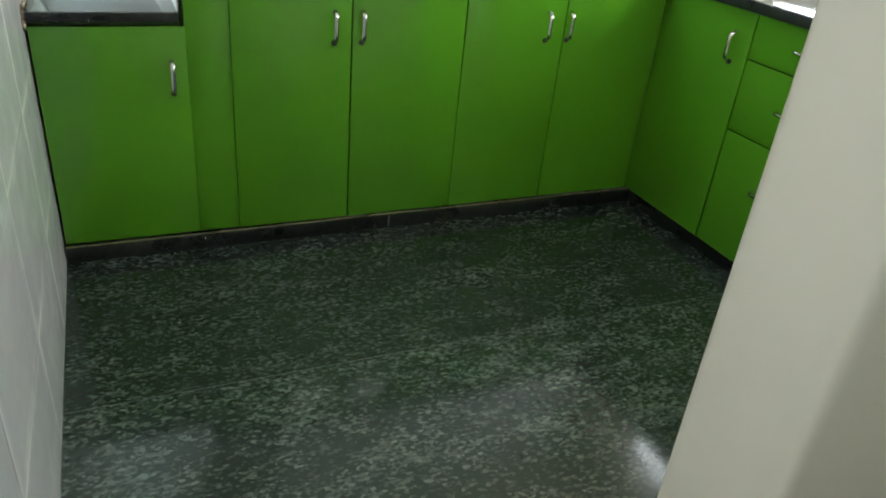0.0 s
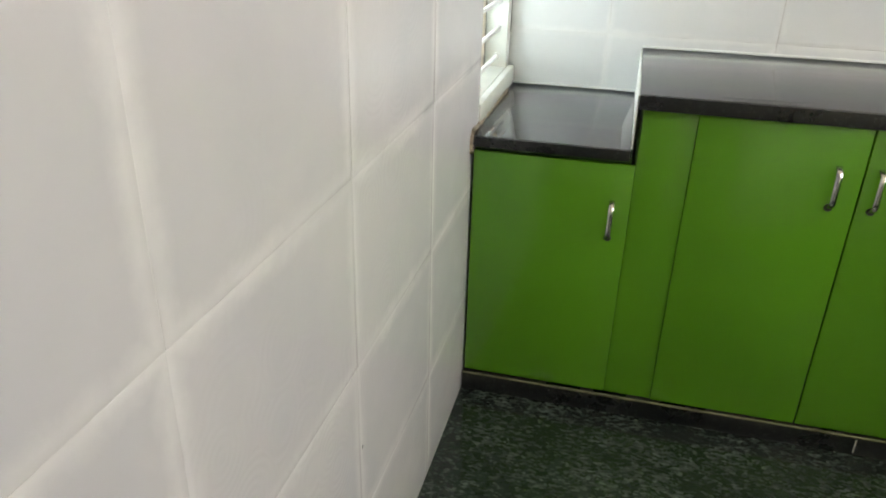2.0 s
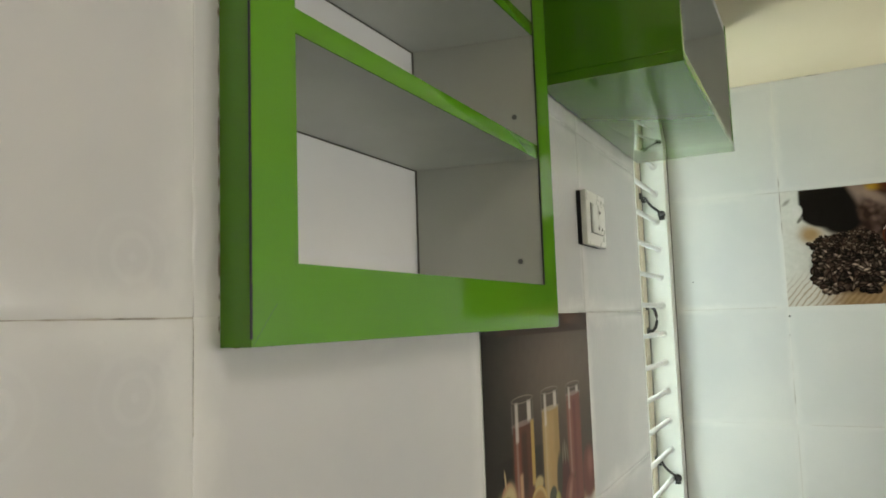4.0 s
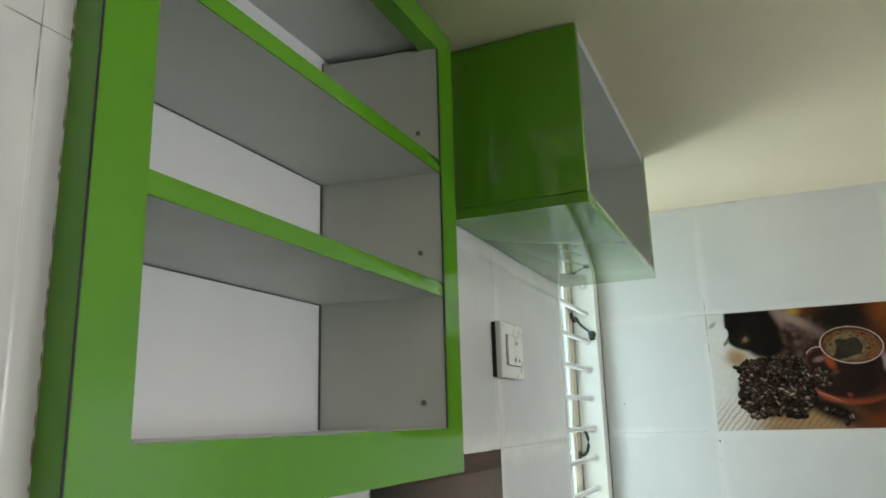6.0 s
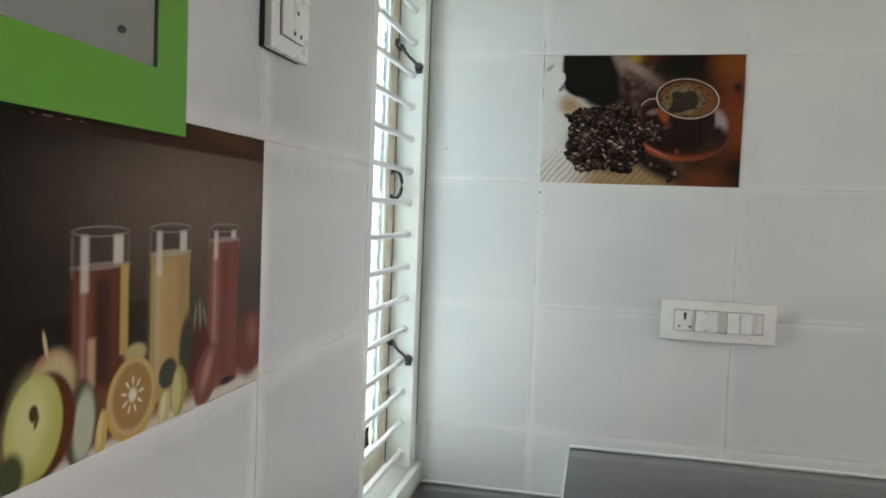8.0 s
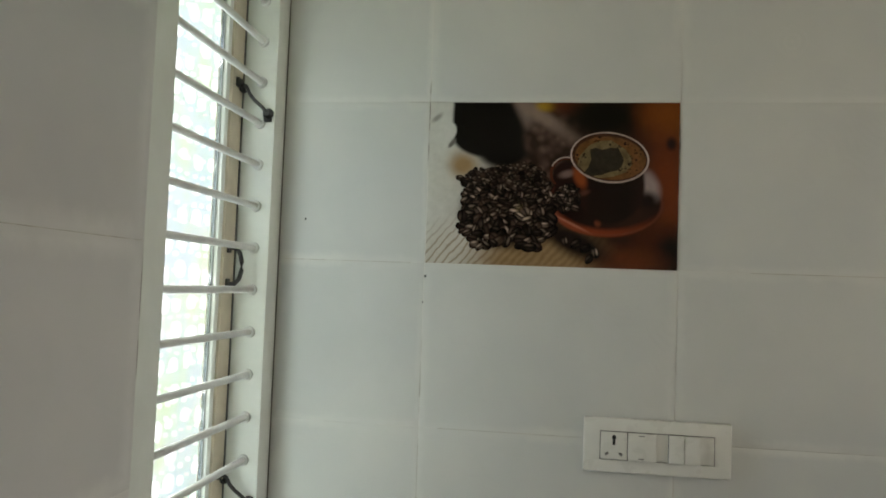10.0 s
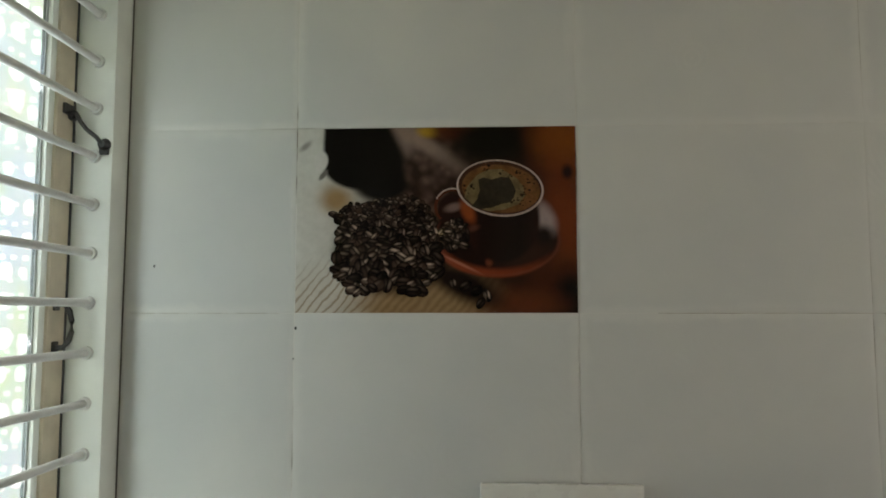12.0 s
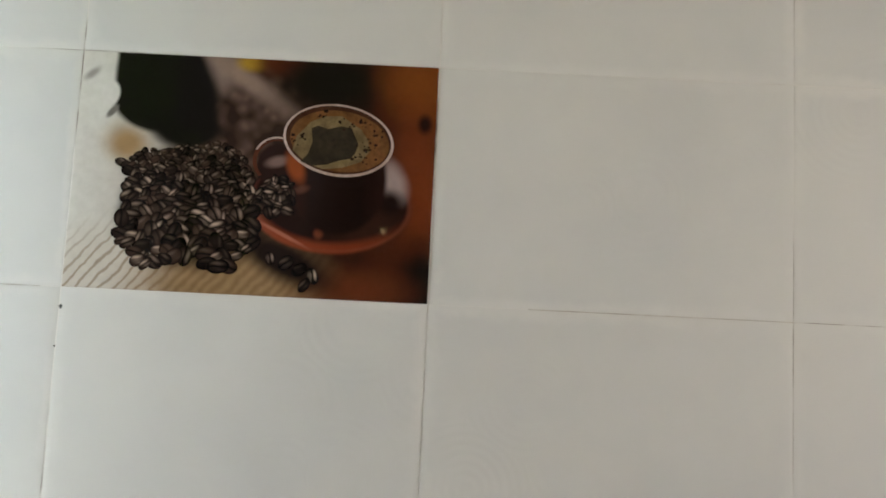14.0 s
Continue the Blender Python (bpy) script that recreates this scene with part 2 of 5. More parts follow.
def rod(bm, a, b, r, seg=12, r2=None):
    a, b = Vector(a), Vector(b)
    m = Matrix.Translation((a + b) / 2) @ (b - a).to_track_quat("Z", "Y").to_matrix().to_4x4()
    bmesh.ops.create_cone(bm, cap_ends=True, segments=seg, radius1=r, radius2=r if r2 is None else r2, depth=(b - a).length, matrix=m)
    return bm


def tube(bm, pts, r, seg=8):
    """A round wire through points."""
    pts = [Vector(p) for p in pts]
    rings = []
    for i, p in enumerate(pts):
        d = (pts[min(i + 1, len(pts) - 1)] - pts[max(i - 1, 0)]).normalized()
        q = d.to_track_quat("Z", "Y")
        rings.append([bm.verts.new(p + q @ Vector((r * math.cos(k * math.tau / seg), r * math.sin(k * math.tau / seg), 0))) for k in range(seg)])
    for a, b in zip(rings, rings[1:]):
        for k in range(seg):
            bm.faces.new((a[k], a[(k + 1) % seg], b[(k + 1) % seg], b[k]))
    bm.faces.new(rings[0][::-1])
    bm.faces.new(rings[-1])
    return bm


BASE = {}


def mesh_of(name, bm, material, smooth=True, base=(0, 0, 0)):
    bmesh.ops.recalc_face_normals(bm, faces=bm.faces)
    if any(base):
        bmesh.ops.translate(bm, verts=bm.verts, vec=[-c for c in base])
    me = bpy.data.meshes.new(name)
    bm.to_mesh(me)
    bm.free()
    for m in material if isinstance(material, (list, tuple)) else [material]:
        me.materials.append(m)
    if smooth:
        me.polygons.foreach_set("use_smooth", [True] * len(me.polygons))
        me.set_sharp_from_angle(angle=radians(38))
    return me


def thing(name, at, label, category, group="", kind=""):
    ob = new(name)
    ob.location = at
    ob.empty_display_size = 0.05
    BASE[ob] = at
    return tagged(ob, label, category, group, kind)


def part(name, bm, material, parent, label=""):
    base = BASE[parent]
    ob = new(name, mesh_of(name, bm, material, True, base))
    ob.parent = parent
    BASE[ob] = base
    return tagged(ob, label)


def structure(name, bm, material, label, category):
    ob = new(name, mesh_of(name, bm, material))
    BASE[ob] = (0, 0, 0)
    return tagged(ob, label, category, kind="structure")


# ---- the room's shell ----
BACK, RIGHT, SLAB_Z, TOP = 3.0, 2.52, 2.07, 2.85
DOOR_Y0, DOOR_Y1, JAMB_X = 0.603, 0.726, 0.644
NY0, NY1, NZ0, NZ1, NX = 1.30, 1.822, 1.505, 2.045, -0.151      # niche in the wall
WY0, WY1, WZ0, WZ1 = 2.504, 3.0, 0.755, 2.03                  # window opening

bm = bmesh.new()
box(bm, -0.23, -0.0006, -2.2, NY0, 0, TOP)
box(bm, -0.23, -0.0006, NY0, NY1, 0, NZ0)
box(bm, -0.23, NX, NY0, NY1, NZ0, NZ1)
box(bm, -0.23, -0.0006, NY0, NY1, NZ1, TOP)
box(bm, -0.23, -0.0006, NY1, WY0, 0, TOP)
box(bm, -0.23, -0.0006, WY0, WY1, 0, WZ0)
box(bm, -0.23, -0.0006, WY0, WY1, WZ1, TOP)
wall_left = structure("wall_left", bm, [GROUT], "white tiled kitchen wall with a shelf niche and window", "wall")
wall_back = structure("wall_back", boxed(-0.088, RIGHT + 0.2, BACK + 0.0006, BACK + 0.2, 0, TOP), GROUT, "white glazed tile wall behind the worktop", "wall")
SY0, SY1, SZ0, SZ1 = 1.55, 2.65, 0.95, 1.75                      # opening for the assumed side window, out of view
bm = boxed(RIGHT, RIGHT + 0.2, -2.2, SY0, 0, TOP)
box(bm, RIGHT, RIGHT + 0.2, SY1, BACK, 0, TOP)
box(bm, RIGHT, RIGHT + 0.2, SY0, SY1, 0, SZ0)
box(bm, RIGHT, RIGHT + 0.2, SY0, SY1, SZ1, TOP)
structure("wall_right", bm, CREAM, "plain cream painted wall", "wall")
bm = bmesh.new()
box(bm, JAMB_X, RIGHT, DOOR_Y0, DOOR_Y1, 0, TOP, 0.016, 5)
structure("wall_front", bm, CREAM, "cream plastered wall beside the kitchen doorway", "wall")
structure("door_head", boxed(0, JAMB_X, DOOR_Y0, DOOR_Y1, 2.1, TOP), CREAM, "cream plastered lintel over the doorway", "wall")
structure("wall_hall", boxed(-0.23, RIGHT + 0.2, -2.4, -2.2, 0, TOP), CREAM, "plain cream hall wall", "wall")
structure("ceiling", boxed(-0.23, RIGHT + 0.2, -2.4, BACK + 0.2, TOP, TOP + 0.12), CEIL, "cream painted ceiling", "ceiling")
structure("loft_slab", boxed(0, RIGHT, 1.45, BACK, SLAB_Z, SLAB_Z + 0.09, 0.004), CEIL, "cream painted underside of a loft slab", "ceiling")
floor = structure("floor", boxed(-0.23, RIGHT + 0.2, -2.4, BACK + 0.2, -0.2, -0.012), GROUT, "dark green speckled polished granite floor", "floor")

# ---- window ----
window = thing("window_1", (0, 2.75, WZ0), "white framed window with horizontal bars and dotted glass", "window", kind="structure")
FX0, FX1, FY = -0.078, -0.015, 2.948
part("window_frame", box(box(box(boxed(FX0, FX1, FY, WY1, WZ0, WZ1, 0.003), FX0, FX1 - 0.0025, WY0, 2.588, WZ0, WZ1, 0.002), FX0, FX1, 2.588, FY, WZ1 - 0.05, WZ1, 0.003), FX0, FX1, 2.588, FY, WZ0, WZ0 + 0.012, 0.002), FRAME_WHITE, window, "white painted window frame")
part("window_sill", boxed(-0.015, 0.004, WY0 + 0.002, WY1 - 0.002, WZ0 - 0.04, WZ0 + 0.01, 0.004), FRAME_WHITE, window, "white sill lip")
sash = part("casement", box(box(box(boxed(-0.108, -0.0785, 2.90, 2.99, WZ0 + 0.014, WZ1 - 0.01, 0.002), -0.108, -0.0785, 2.575, 2.632, WZ0 + 0.014, WZ1 - 0.01, 0.002), -0.108, -0.0785, 2.632, 2.90, WZ0 + 0.014, WZ0 + 0.065, 0.002), -0.108, -0.0785, 2.632, 2.90, WZ1 - 0.06, WZ1 - 0.01, 0.002), STILE, window, "beige timber casement")
part("glazing_bead", box(box(boxed(-0.098, -0.083, 2.884, 2.90, WZ0 + 0.065, WZ1 - 0.06, 0.002), -0.098, -0.083, 2.632, 2.644, WZ0 + 0.065, WZ1 - 0.06, 0.002), -0.098, -0.083, 2.644, 2.884, WZ0 + 0.065, WZ0 + 0.08, 0.002), FRAME_WHITE, sash, "white glazing bead")
part("seam", boxed(-0.0786, -0.0776, 2.9435, 2.9479, WZ0 + 0.014, WZ1 - 0.05), GASKET, sash)
part("gasket", boxed(-0.096, -0.0895, 2.8802, 2.8836, WZ0 + 0.08, WZ1 - 0.06), painted("grey_putty", (0.34, 0.36, 0.36), 0.6), sash)
structure("trim_frame_seam", boxed(-0.0149, -0.0132, BACK - 0.0016, BACK - 0.0002, 0.86, WZ1), painted("grimy_seam", (0.10, 0.09, 0.08), 0.7, 0.5, 30), "grimy seam between window frame and tiles", "trim")
pane = part("pane", boxed(-0.095, -0.091, 2.644, 2.880, WZ0 + 0.08, WZ1 - 0.06), GLASS, sash, "dotted film glass pane")
pane.visible_shadow = False
for k in range(16):
    z = 1.258 + (k - 6) * 0.0767
    bm = rod(bmesh.new(), (-0.043, 2.584, z), (-0.043, FY + 0.003, z), 0.0062, 14)
    bar = part("bar", bm, BAR, window)
    bm = rod(bmesh.new(), (-0.043, FY - 0.006, z), (-0.043, FY + 0.001, z), 0.0095, 14, 0.0105)
    part("bar_socket", bm, BAR, bar)


def window_stay(z):
    s = thing("window_stay", (-0.03, FY, z), "black iron hook stay on the window frame", "window stay", "window stays")
    bm = rod(bmesh.new(), (-0.028, FY - 0.001, z + 0.004), (-0.028, FY - 0.012, z + 0.004), 0.011, 10, 0.006)
    box(bm, -0.036, -0.02, FY - 0.004, FY, z - 0.012, z + 0.012, 0.002)
    part("plate", bm, IRON, s)
    pts = [(-0.028, FY - 0.010, z + 0.004), (-0.036, FY - 0.012, z + 0.014), (-0.05, FY - 0.016, z + 0.026), (-0.058, FY - 0.02, z + 0.037), (-0.061, FY - 0.022, z + 0.045), (-0.066, FY - 0.022, z + 0.049), (-0.070, FY - 0.02, z + 0.044), (-0.068, FY - 0.018, z + 0.038)]
    part("hook", tube(bmesh.new(), pts, 0.0034), IRON, s)
    bm = tube(bmesh.new(), [(-0.068 + 0.007 * math.cos(a), FY - 0.022, z + 0.046 + 0.007 * math.sin(a)) for a in [i * math.tau / 12 for i in range(13)]], 0.002, 6)
    box(bm, -0.0785, -0.073, FY - 0.036, FY - 0.012, z + 0.047, z + 0.064, 0.002)
    part("eye", bm, IRON, s)


window_stay(1.732)
window_stay(1.028)
pull = part("pull_handle", tube(bmesh.new(), [(-0.079, 2.918, 1.42), (-0.064, 2.918, 1.421), (-0.056, 2.918, 1.43), (-0.052, 2.918, 1.445), (-0.052, 2.918, 1.46), (-0.056, 2.918, 1.476), (-0.064, 2.918, 1.485), (-0.079, 2.918, 1.486)], 0.0042), IRON, sash, "black iron pull handle")
for z in (1.41, 1.476):
    part("rosette", boxed(-0.0785, -0.075, 2.910, 2.926, z, z + 0.02, 0.002), IRON, sash)
a = Mat("bright_outdoors", 0.9)
a.colour((0.8, 0.8, 0.8))
a.put(a.b.inputs["Emission Color"], a.ramp(a.noise(0.9, 3), [(0.35, (0.86, 0.97, 0.84)), (0.6, (1.0, 1.0, 1.0))]))
a.b.inputs["Emission Strength"].default_value = 3.9
structure("backdrop", boxed(-4.1, -4.0, -6, 60, -3, 30), a.m, "overexposed daylight outside the window", "backdrop")

# assumed side window, added out of view so light can enter from the right
side = thing("assumed_window_2", (RIGHT, 2.1, SZ0), "assumed unseen side window over the worktop, added to light the room", "window", kind="structure")
part("window_frame", box(box(box(boxed(RIGHT + 0.06, RIGHT + 0.1, SY0, SY0 + 0.05, SZ0, SZ1, 0.003), RIGHT + 0.06, RIGHT + 0.1, SY1 - 0.05, SY1, SZ0, SZ1, 0.003), RIGHT + 0.06, RIGHT + 0.1, SY0 + 0.05, SY1 - 0.05, SZ0, SZ0 + 0.05, 0.003), RIGHT + 0.06, RIGHT + 0.1, SY0 + 0.05, SY1 - 0.05, SZ1 - 0.05, SZ1, 0.003), FRAME_WHITE, side)
structure("backdrop_2", boxed(RIGHT + 3, RIGHT + 3.1, -6, 12, -3, 12), a.m, "glowing backdrop outside the assumed side window", "backdrop")

# ---- shelf unit set into the wall ----
shelf_unit = thing("wall_shelf", (0, 1.56, 1.457), "green framed open shelf set into the tiled wall", "shelf")
SX = 0.026
part("frame", box(box(box(boxed(0.0, SX, 1.258, 1.306, 1.4525, SLAB_Z - 0.003), 0.0, SX, 1.815, 1.862, 1.4525, SLAB_Z - 0.003), 0.0, SX, 1.306, 1.815, 1.4525, 1.508), 0.0, SX, 1.306, 1.815, 2.03, SLAB_Z - 0.003), GREEN, shelf_unit, "glossy green laminate frame")
bm = bmesh.new()
seam = [bm.verts.new((SX + 0.0001, y, z)) for y, z in ((1.2592, 1.4531), (1.2597, 1.4531), (1.2832, 1.4802), (1.2829, 1.4804))]
bm.faces.new(seam)
part("mitre_seam", bm, GREEN_DARK, shelf_unit, "fine mitre seam in the frame corner")
part("edge_seam", boxed(SX - 0.0006, SX + 0.0003, 1.2575, 1.2592, 1.4575, SLAB_Z - 0.004), BLACK, shelf_unit, "dark seam at the frame edge")
part("side_panel", boxed(NX + 0.006, -0.001, NY0, NY0 + 0.006, NZ0, NZ1), GREY_LAM, shelf_unit)
bm = boxed(NX + 0.006, SX - 0.002, 1.8125, 1.8148, NZ0 + 0.003, 2.03)
for v in bm.verts:
    v.co.y -= 0.03 * (SX - v.co.x) / (SX - NX)
far = part("side_panel", bm, GREY_LAM, shelf_unit)
part("edge_gap", boxed(SX - 0.0016, SX - 0.0004, 1.8118, 1.8152, 1.508, 2.03), BLACK, shelf_unit, "dark gap beside the frame")
part("bottom_panel", boxed(NX + 0.006, SX - 0.004, 1.306, 1.8125, NZ0 + 0.0032, NZ0 + 0.0036), GREY_LAM, shelf_unit)
part("top_panel", boxed(NX + 0.006, -0.001, NY0 + 0.007, NY1 - 0.008, NZ1 - 0.005, NZ1 - 0.001), GREY_LAM, shelf_unit)
part("back_panel", boxed(NX, NX + 0.006, NY0 + 0.002, NY1 - 0.003, NZ0, NZ1), WHITE_BACK, shelf_unit, "white back board")
for z in (1.6745, 1.8445):
    sh = part("shelf_board", boxed(NX + 0.006, SX - 0.0034, 1.3065, 1.8124, z + 0.0006, z + 0.018), GREY_LAM, shelf_unit, "grey laminate shelf board")
    part("edge_band", boxed(SX - 0.0033, SX - 0.0012, 1.3061, 1.8124, z, z + 0.0186, 0.0008), GREEN, sh, "green edge band")
# thin dark strips draw the shade of gaps along the niche's back corners
CORNER = painted("corner_gap_shade", (0.10, 0.095, 0.085), 0.8, 0.4, 40)
part("corner_gap_strip", boxed(NX + 0.0061, NX + 0.0074, 1.7805, 1.7838, NZ0 + 0.005, 2.03), CORNER, shelf_unit, "dark strip drawing the shaded gap in the back corner")
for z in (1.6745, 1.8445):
    part("corner_gap_strip", boxed(NX + 0.0061, NX + 0.0072, 1.3065, 1.7805, z - 0.0012, z + 0.0004), CORNER, shelf_unit, "dark strip drawing the shaded gap under the shelf board")
for z in (1.54, 1.735, 1.905):
    part("screw", rod(bmesh.new(), (-0.004, 1.8058, z), (-0.004, 1.808, z), 0.0035, 10), SCREW, far)

# ---- open cabinet under the loft ----
CB = dict(x1=0.205, y0=1.897, y1=2.533, z0=1.80, z1=SLAB_Z - 0.002)
hang = thing("wall_cabinet", (0.1, 2.2, CB["z0"]), "glossy green open box cabinet under the loft slab", "cabinet")
part("side_panel", boxed(0.002, CB["x1"], CB["y0"], CB["y0"] + 0.016, CB["z0"] + 0.0165, CB["z1"], 0.001), GREEN, hang)
part("end_panel", boxed(0.002, CB["x1"], CB["y1"] - 0.016, CB["y1"], CB["z0"] + 0.0165, CB["z1"], 0.001), GREEN, hang)
part("bottom_panel", boxed(0.002, CB["x1"] + 0.0008, CB["y0"] - 0.0008, CB["y1"] + 0.0008, CB["z0"], CB["z0"] + 0.016, 0.001), GREEN, hang, "mirror-glossy green underside")
part("top_panel", boxed(0.002, CB["x1"] - 0.002, CB["y0"] + 0.0165, CB["y1"] - 0.0165, CB["z1"] - 0.016, CB["z1"] - 0.0004), GREY_LAM, hang)
part("lining", box(box(box(boxed(0.004, CB["x1"] - 0.0015, CB["y0"] + 0.0165, CB["y0"] + 0.019, CB["z0"] + 0.0165, CB["z1"] - 0.0165), 0.004, CB["x1"] - 0.0015, CB["y1"] - 0.019, CB["y1"] - 0.0165, CB["z0"] + 0.0165, CB["z1"] - 0.0165), 0.004, CB["x1"] - 0.0015, CB["y0"] + 0.019, CB["y1"] - 0.019, CB["z0"] + 0.0165, CB["z0"] + 0.019), 0.002, 0.004, CB["y0"] + 0.0165, CB["y1"] - 0.0165, CB["z0"] + 0.0165, CB["z1"] - 0.0165), GREY_LAM, hang, "grey laminate lining")


# ---- base units ----
def bow_handle(parent, x, y, z0, z1, out=(0, -1)):
    """An upright chrome bow handle with dark feet; out points away from the door."""
    ox, oy = out
    bm = bmesh.new()
    n = 10
    prof = []
    for i in range(n + 1):
        s = i / n
        lift = 0.022 * min(1, math.sin(math.pi * min(max(s, 0.0), 1.0)) * 2.6)
        prof.append((z0 + (z1 - z0) * s, lift))
    tx, ty = -oy, ox
    rings = []
    for z, l in prof:
        w, d = 0.0064, 0.0038
        c = Vector((x + ox * (l + 0.002), y + oy * (l + 0.002), z))
        rings.append([bm.verts.new(c + Vector((tx * w * math.cos(a) + ox * d * math.sin(a), ty * w * math.cos(a) + oy * d * math.sin(a), 0))) for a in [k * math.tau / 10 for k in range(10)]])
    for a, b in zip(rings, rings[1:]):
        for k in range(10):
            bm.faces.new((a[k], a[(k + 1) % 10], b[(k + 1) % 10], b[k]))
    bm.faces.new(rings[0])
    bm.faces.new(rings[-1])
    h = part("handle", bm, CHROME, parent, "chrome bow handle")
    for z in (z0 + 0.001,):
        part("foot", rod(bmesh.new(), (x, y, z), (x + ox * 0.006, y + oy * 0.006, z), 0.0085, 12, 0.007), IRON, h)
    return h


def flat_handle(parent, x, y0, y1, z):
    """A level chrome bow handle on a drawer that faces -x."""
    pts = []
    for i in range(11):
        s = i / 10
        pts.append((x - 0.002 - 0.022 * min(1, math.sin(math.pi * s) * 2.6), y0 + (y1 - y0) * s, z))
    part("handle", tube(bmesh.new(), pts, 0.0045, 10), CHROME, parent, "chrome bow handle")


FRONT, DOOR_T = 2.43, 0.016
low = thing("base_cabinet", (0.187, 2.7, 0.05), "low glossy green cabinet with one door below the window", "cabinet", "base cabinets")
part("body", boxed(0.006, 0.368, FRONT + DOOR_T + 0.004, BACK - 0.002, 0.052, 0.686), GREEN_DARK, low)
d = part("door", boxed(0.006, 0.378, FRONT + 0.002, FRONT + 0.002 + DOOR_T, 0.058, 0.675, 0.0015), GREEN, low, "glossy green door")
bow_handle(d, 0.337, FRONT + 0.002, 0.492, 0.588)

PX = 1.963
edges = [0.494, 0.842, 1.207, 1.567, PX - 0.004]
for i, (grip_a, grip_b) in enumerate(((0.789, 0.872), (1.498, 1.58))):
    x0, xm, x1 = edges[2 * i], edges[2 * i + 1], edges[2 * i + 2]
    c = thing("base_cabinet", ((x0 + x1) / 2, 2.7, 0.05), "glossy green two-door cabinet under a black granite worktop", "cabinet", "base cabinets")
    lo = 0.372 if i == 0 else x0
    part("body", boxed(lo + 0.001, x1 - 0.001, FRONT + DOOR_T + 0.008, BACK - 0.002, 0.052, 0.8055), GREEN_DARK, c)
    if i == 0:
        part("filler_panel", boxed(0.3785, x0 + 0.0015, FRONT + 0.006, FRONT + 0.006 + 0.009, 0.056, 0.8035, 0.001), GREEN, c, "green filler strip")
    for (a0, a1, hx) in ((x0, xm, grip_a), (xm, x1, grip_b)):
        d = part("door", boxed(a0 + 0.0018, a1 - 0.0018, FRONT, FRONT + DOOR_T, 0.057, 0.8035, 0.0015), GREEN, c)
        bow_handle(d, hx, FRONT, 0.626, 0.722)

corner = thing("base_cabinet", (2.2, 2.2, 0.05), "glossy green corner cabinet with one door", "cabinet", "base cabinets")
part("body", boxed(PX + DOOR_T + 0.006, RIGHT - 0.002, 2.015, 2.425, 0.052, 0.8055), GREEN_DARK, corner)
d = part("door", boxed(PX, PX + DOOR_T, 2.018, 2.405, 0.057, 0.8035, 0.0015), GREEN, corner)
bow_handle(d, PX, 2.083, 0.643, 0.74, (-1, 0))
part("filler_panel", boxed(PX + 0.004, PX + DOOR_T, 2.407, FRONT + 0.012, 0.057, 0.8035), GREEN, corner)
for y1 in (2.012,):
    u = thing("drawer_unit", (2.2, 1.8, 0.05), "glossy green three-drawer unit under the worktop", "cabinet", "base cabinets")
    part("body", boxed(PX + DOOR_T + 0.006, RIGHT - 0.002, 1.58, y1, 0.052, 0.8055), GREEN_DARK, u)
    for z0, z1 in ((0.057, 0.446), (0.45, 0.668), (0.672, 0.8035)):
        d = part("drawer_front", boxed(PX, PX + DOOR_T, 1.582, y1, z0, z1, 0.0015), GREEN, u)
        flat_handle(d, PX, 1.75, 1.845, (z0 + z1) / 2 + (0.05 if z1 < 0.5 else 0.0))
u = thing("base_cabinet", (2.2, 1.2, 0.05), "glossy green cabinet at the end of the worktop", "cabinet", "base cabinets")
part("body", boxed(PX + DOOR_T + 0.006, RIGHT - 0.002, DOOR_Y1 + 0.002, 1.578, 0.052, 0.8055), GREEN_DARK, u)
for y0, y1 in ((DOOR_Y1 + 0.004, 1.152), (1.155, 1.578)):
    d = part("door", boxed(PX, PX + DOOR_T, y0, y1, 0.057, 0.8035, 0.0015), GREEN, u)
    bow_handle(d, PX, y1 - 0.06 if y0 < 1 else y0 + 0.06, 0.643, 0.74, (-1, 0))

structure("plinth", box(boxed(0.002, 1.98, 2.42, 2.46, 0.0, 0.051, 0.002), 1.98, 2.01, DOOR_Y1, 2.46, 0.0, 0.051, 0.002), COUNTER_EDGE, "black granite skirting under the cabinets", "plinth")

structure("trim_plinth", box(boxed(0.002, 1.972, 2.4185, 2.4225, 0.0508, 0.0562, 0.001), 1.972, 1.976, DOOR_Y1, 2.4225, 0.0508, 0.0562, 0.001), painted("grubby_tan_bead", (0.16, 0.16, 0.08), 0.6, 0.4, 24, 200, 0.5), "grubby tan bead along the top of the skirting", "trim")
structure("trim_plinth_joint", boxed(0.984, 0.988, 2.4190, 2.4205, 0.008, 0.046), painted("pale_joint_smear", (0.30, 0.30, 0.27), 0.7, 0.3, 60), "pale smeared joint in the granite skirting", "trim")
structure("trim_wall_cove", box(boxed(0.366, RIGHT - 0.004, BACK - 0.0045, BACK, 0.8402, 0.8465, 0.002), 0.004, 0.362, BACK - 0.0045, BACK, 0.7142, 0.7195, 0.002), FRAME_WHITE, "white cement fillet along the worktop", "trim")


def worktop(name, bounds, z0, z1, label):
    w = thing(name, (bounds[0][0], bounds[0][2], z0), label, "worktop")
    bm = bmesh.new()
    for x0, x1, y0, y1 in bounds:
        box(bm, x0, x1, y0, y1, z0, z1, 0.004, 2)
    part("slab", bm, COUNTER, w)
    return w


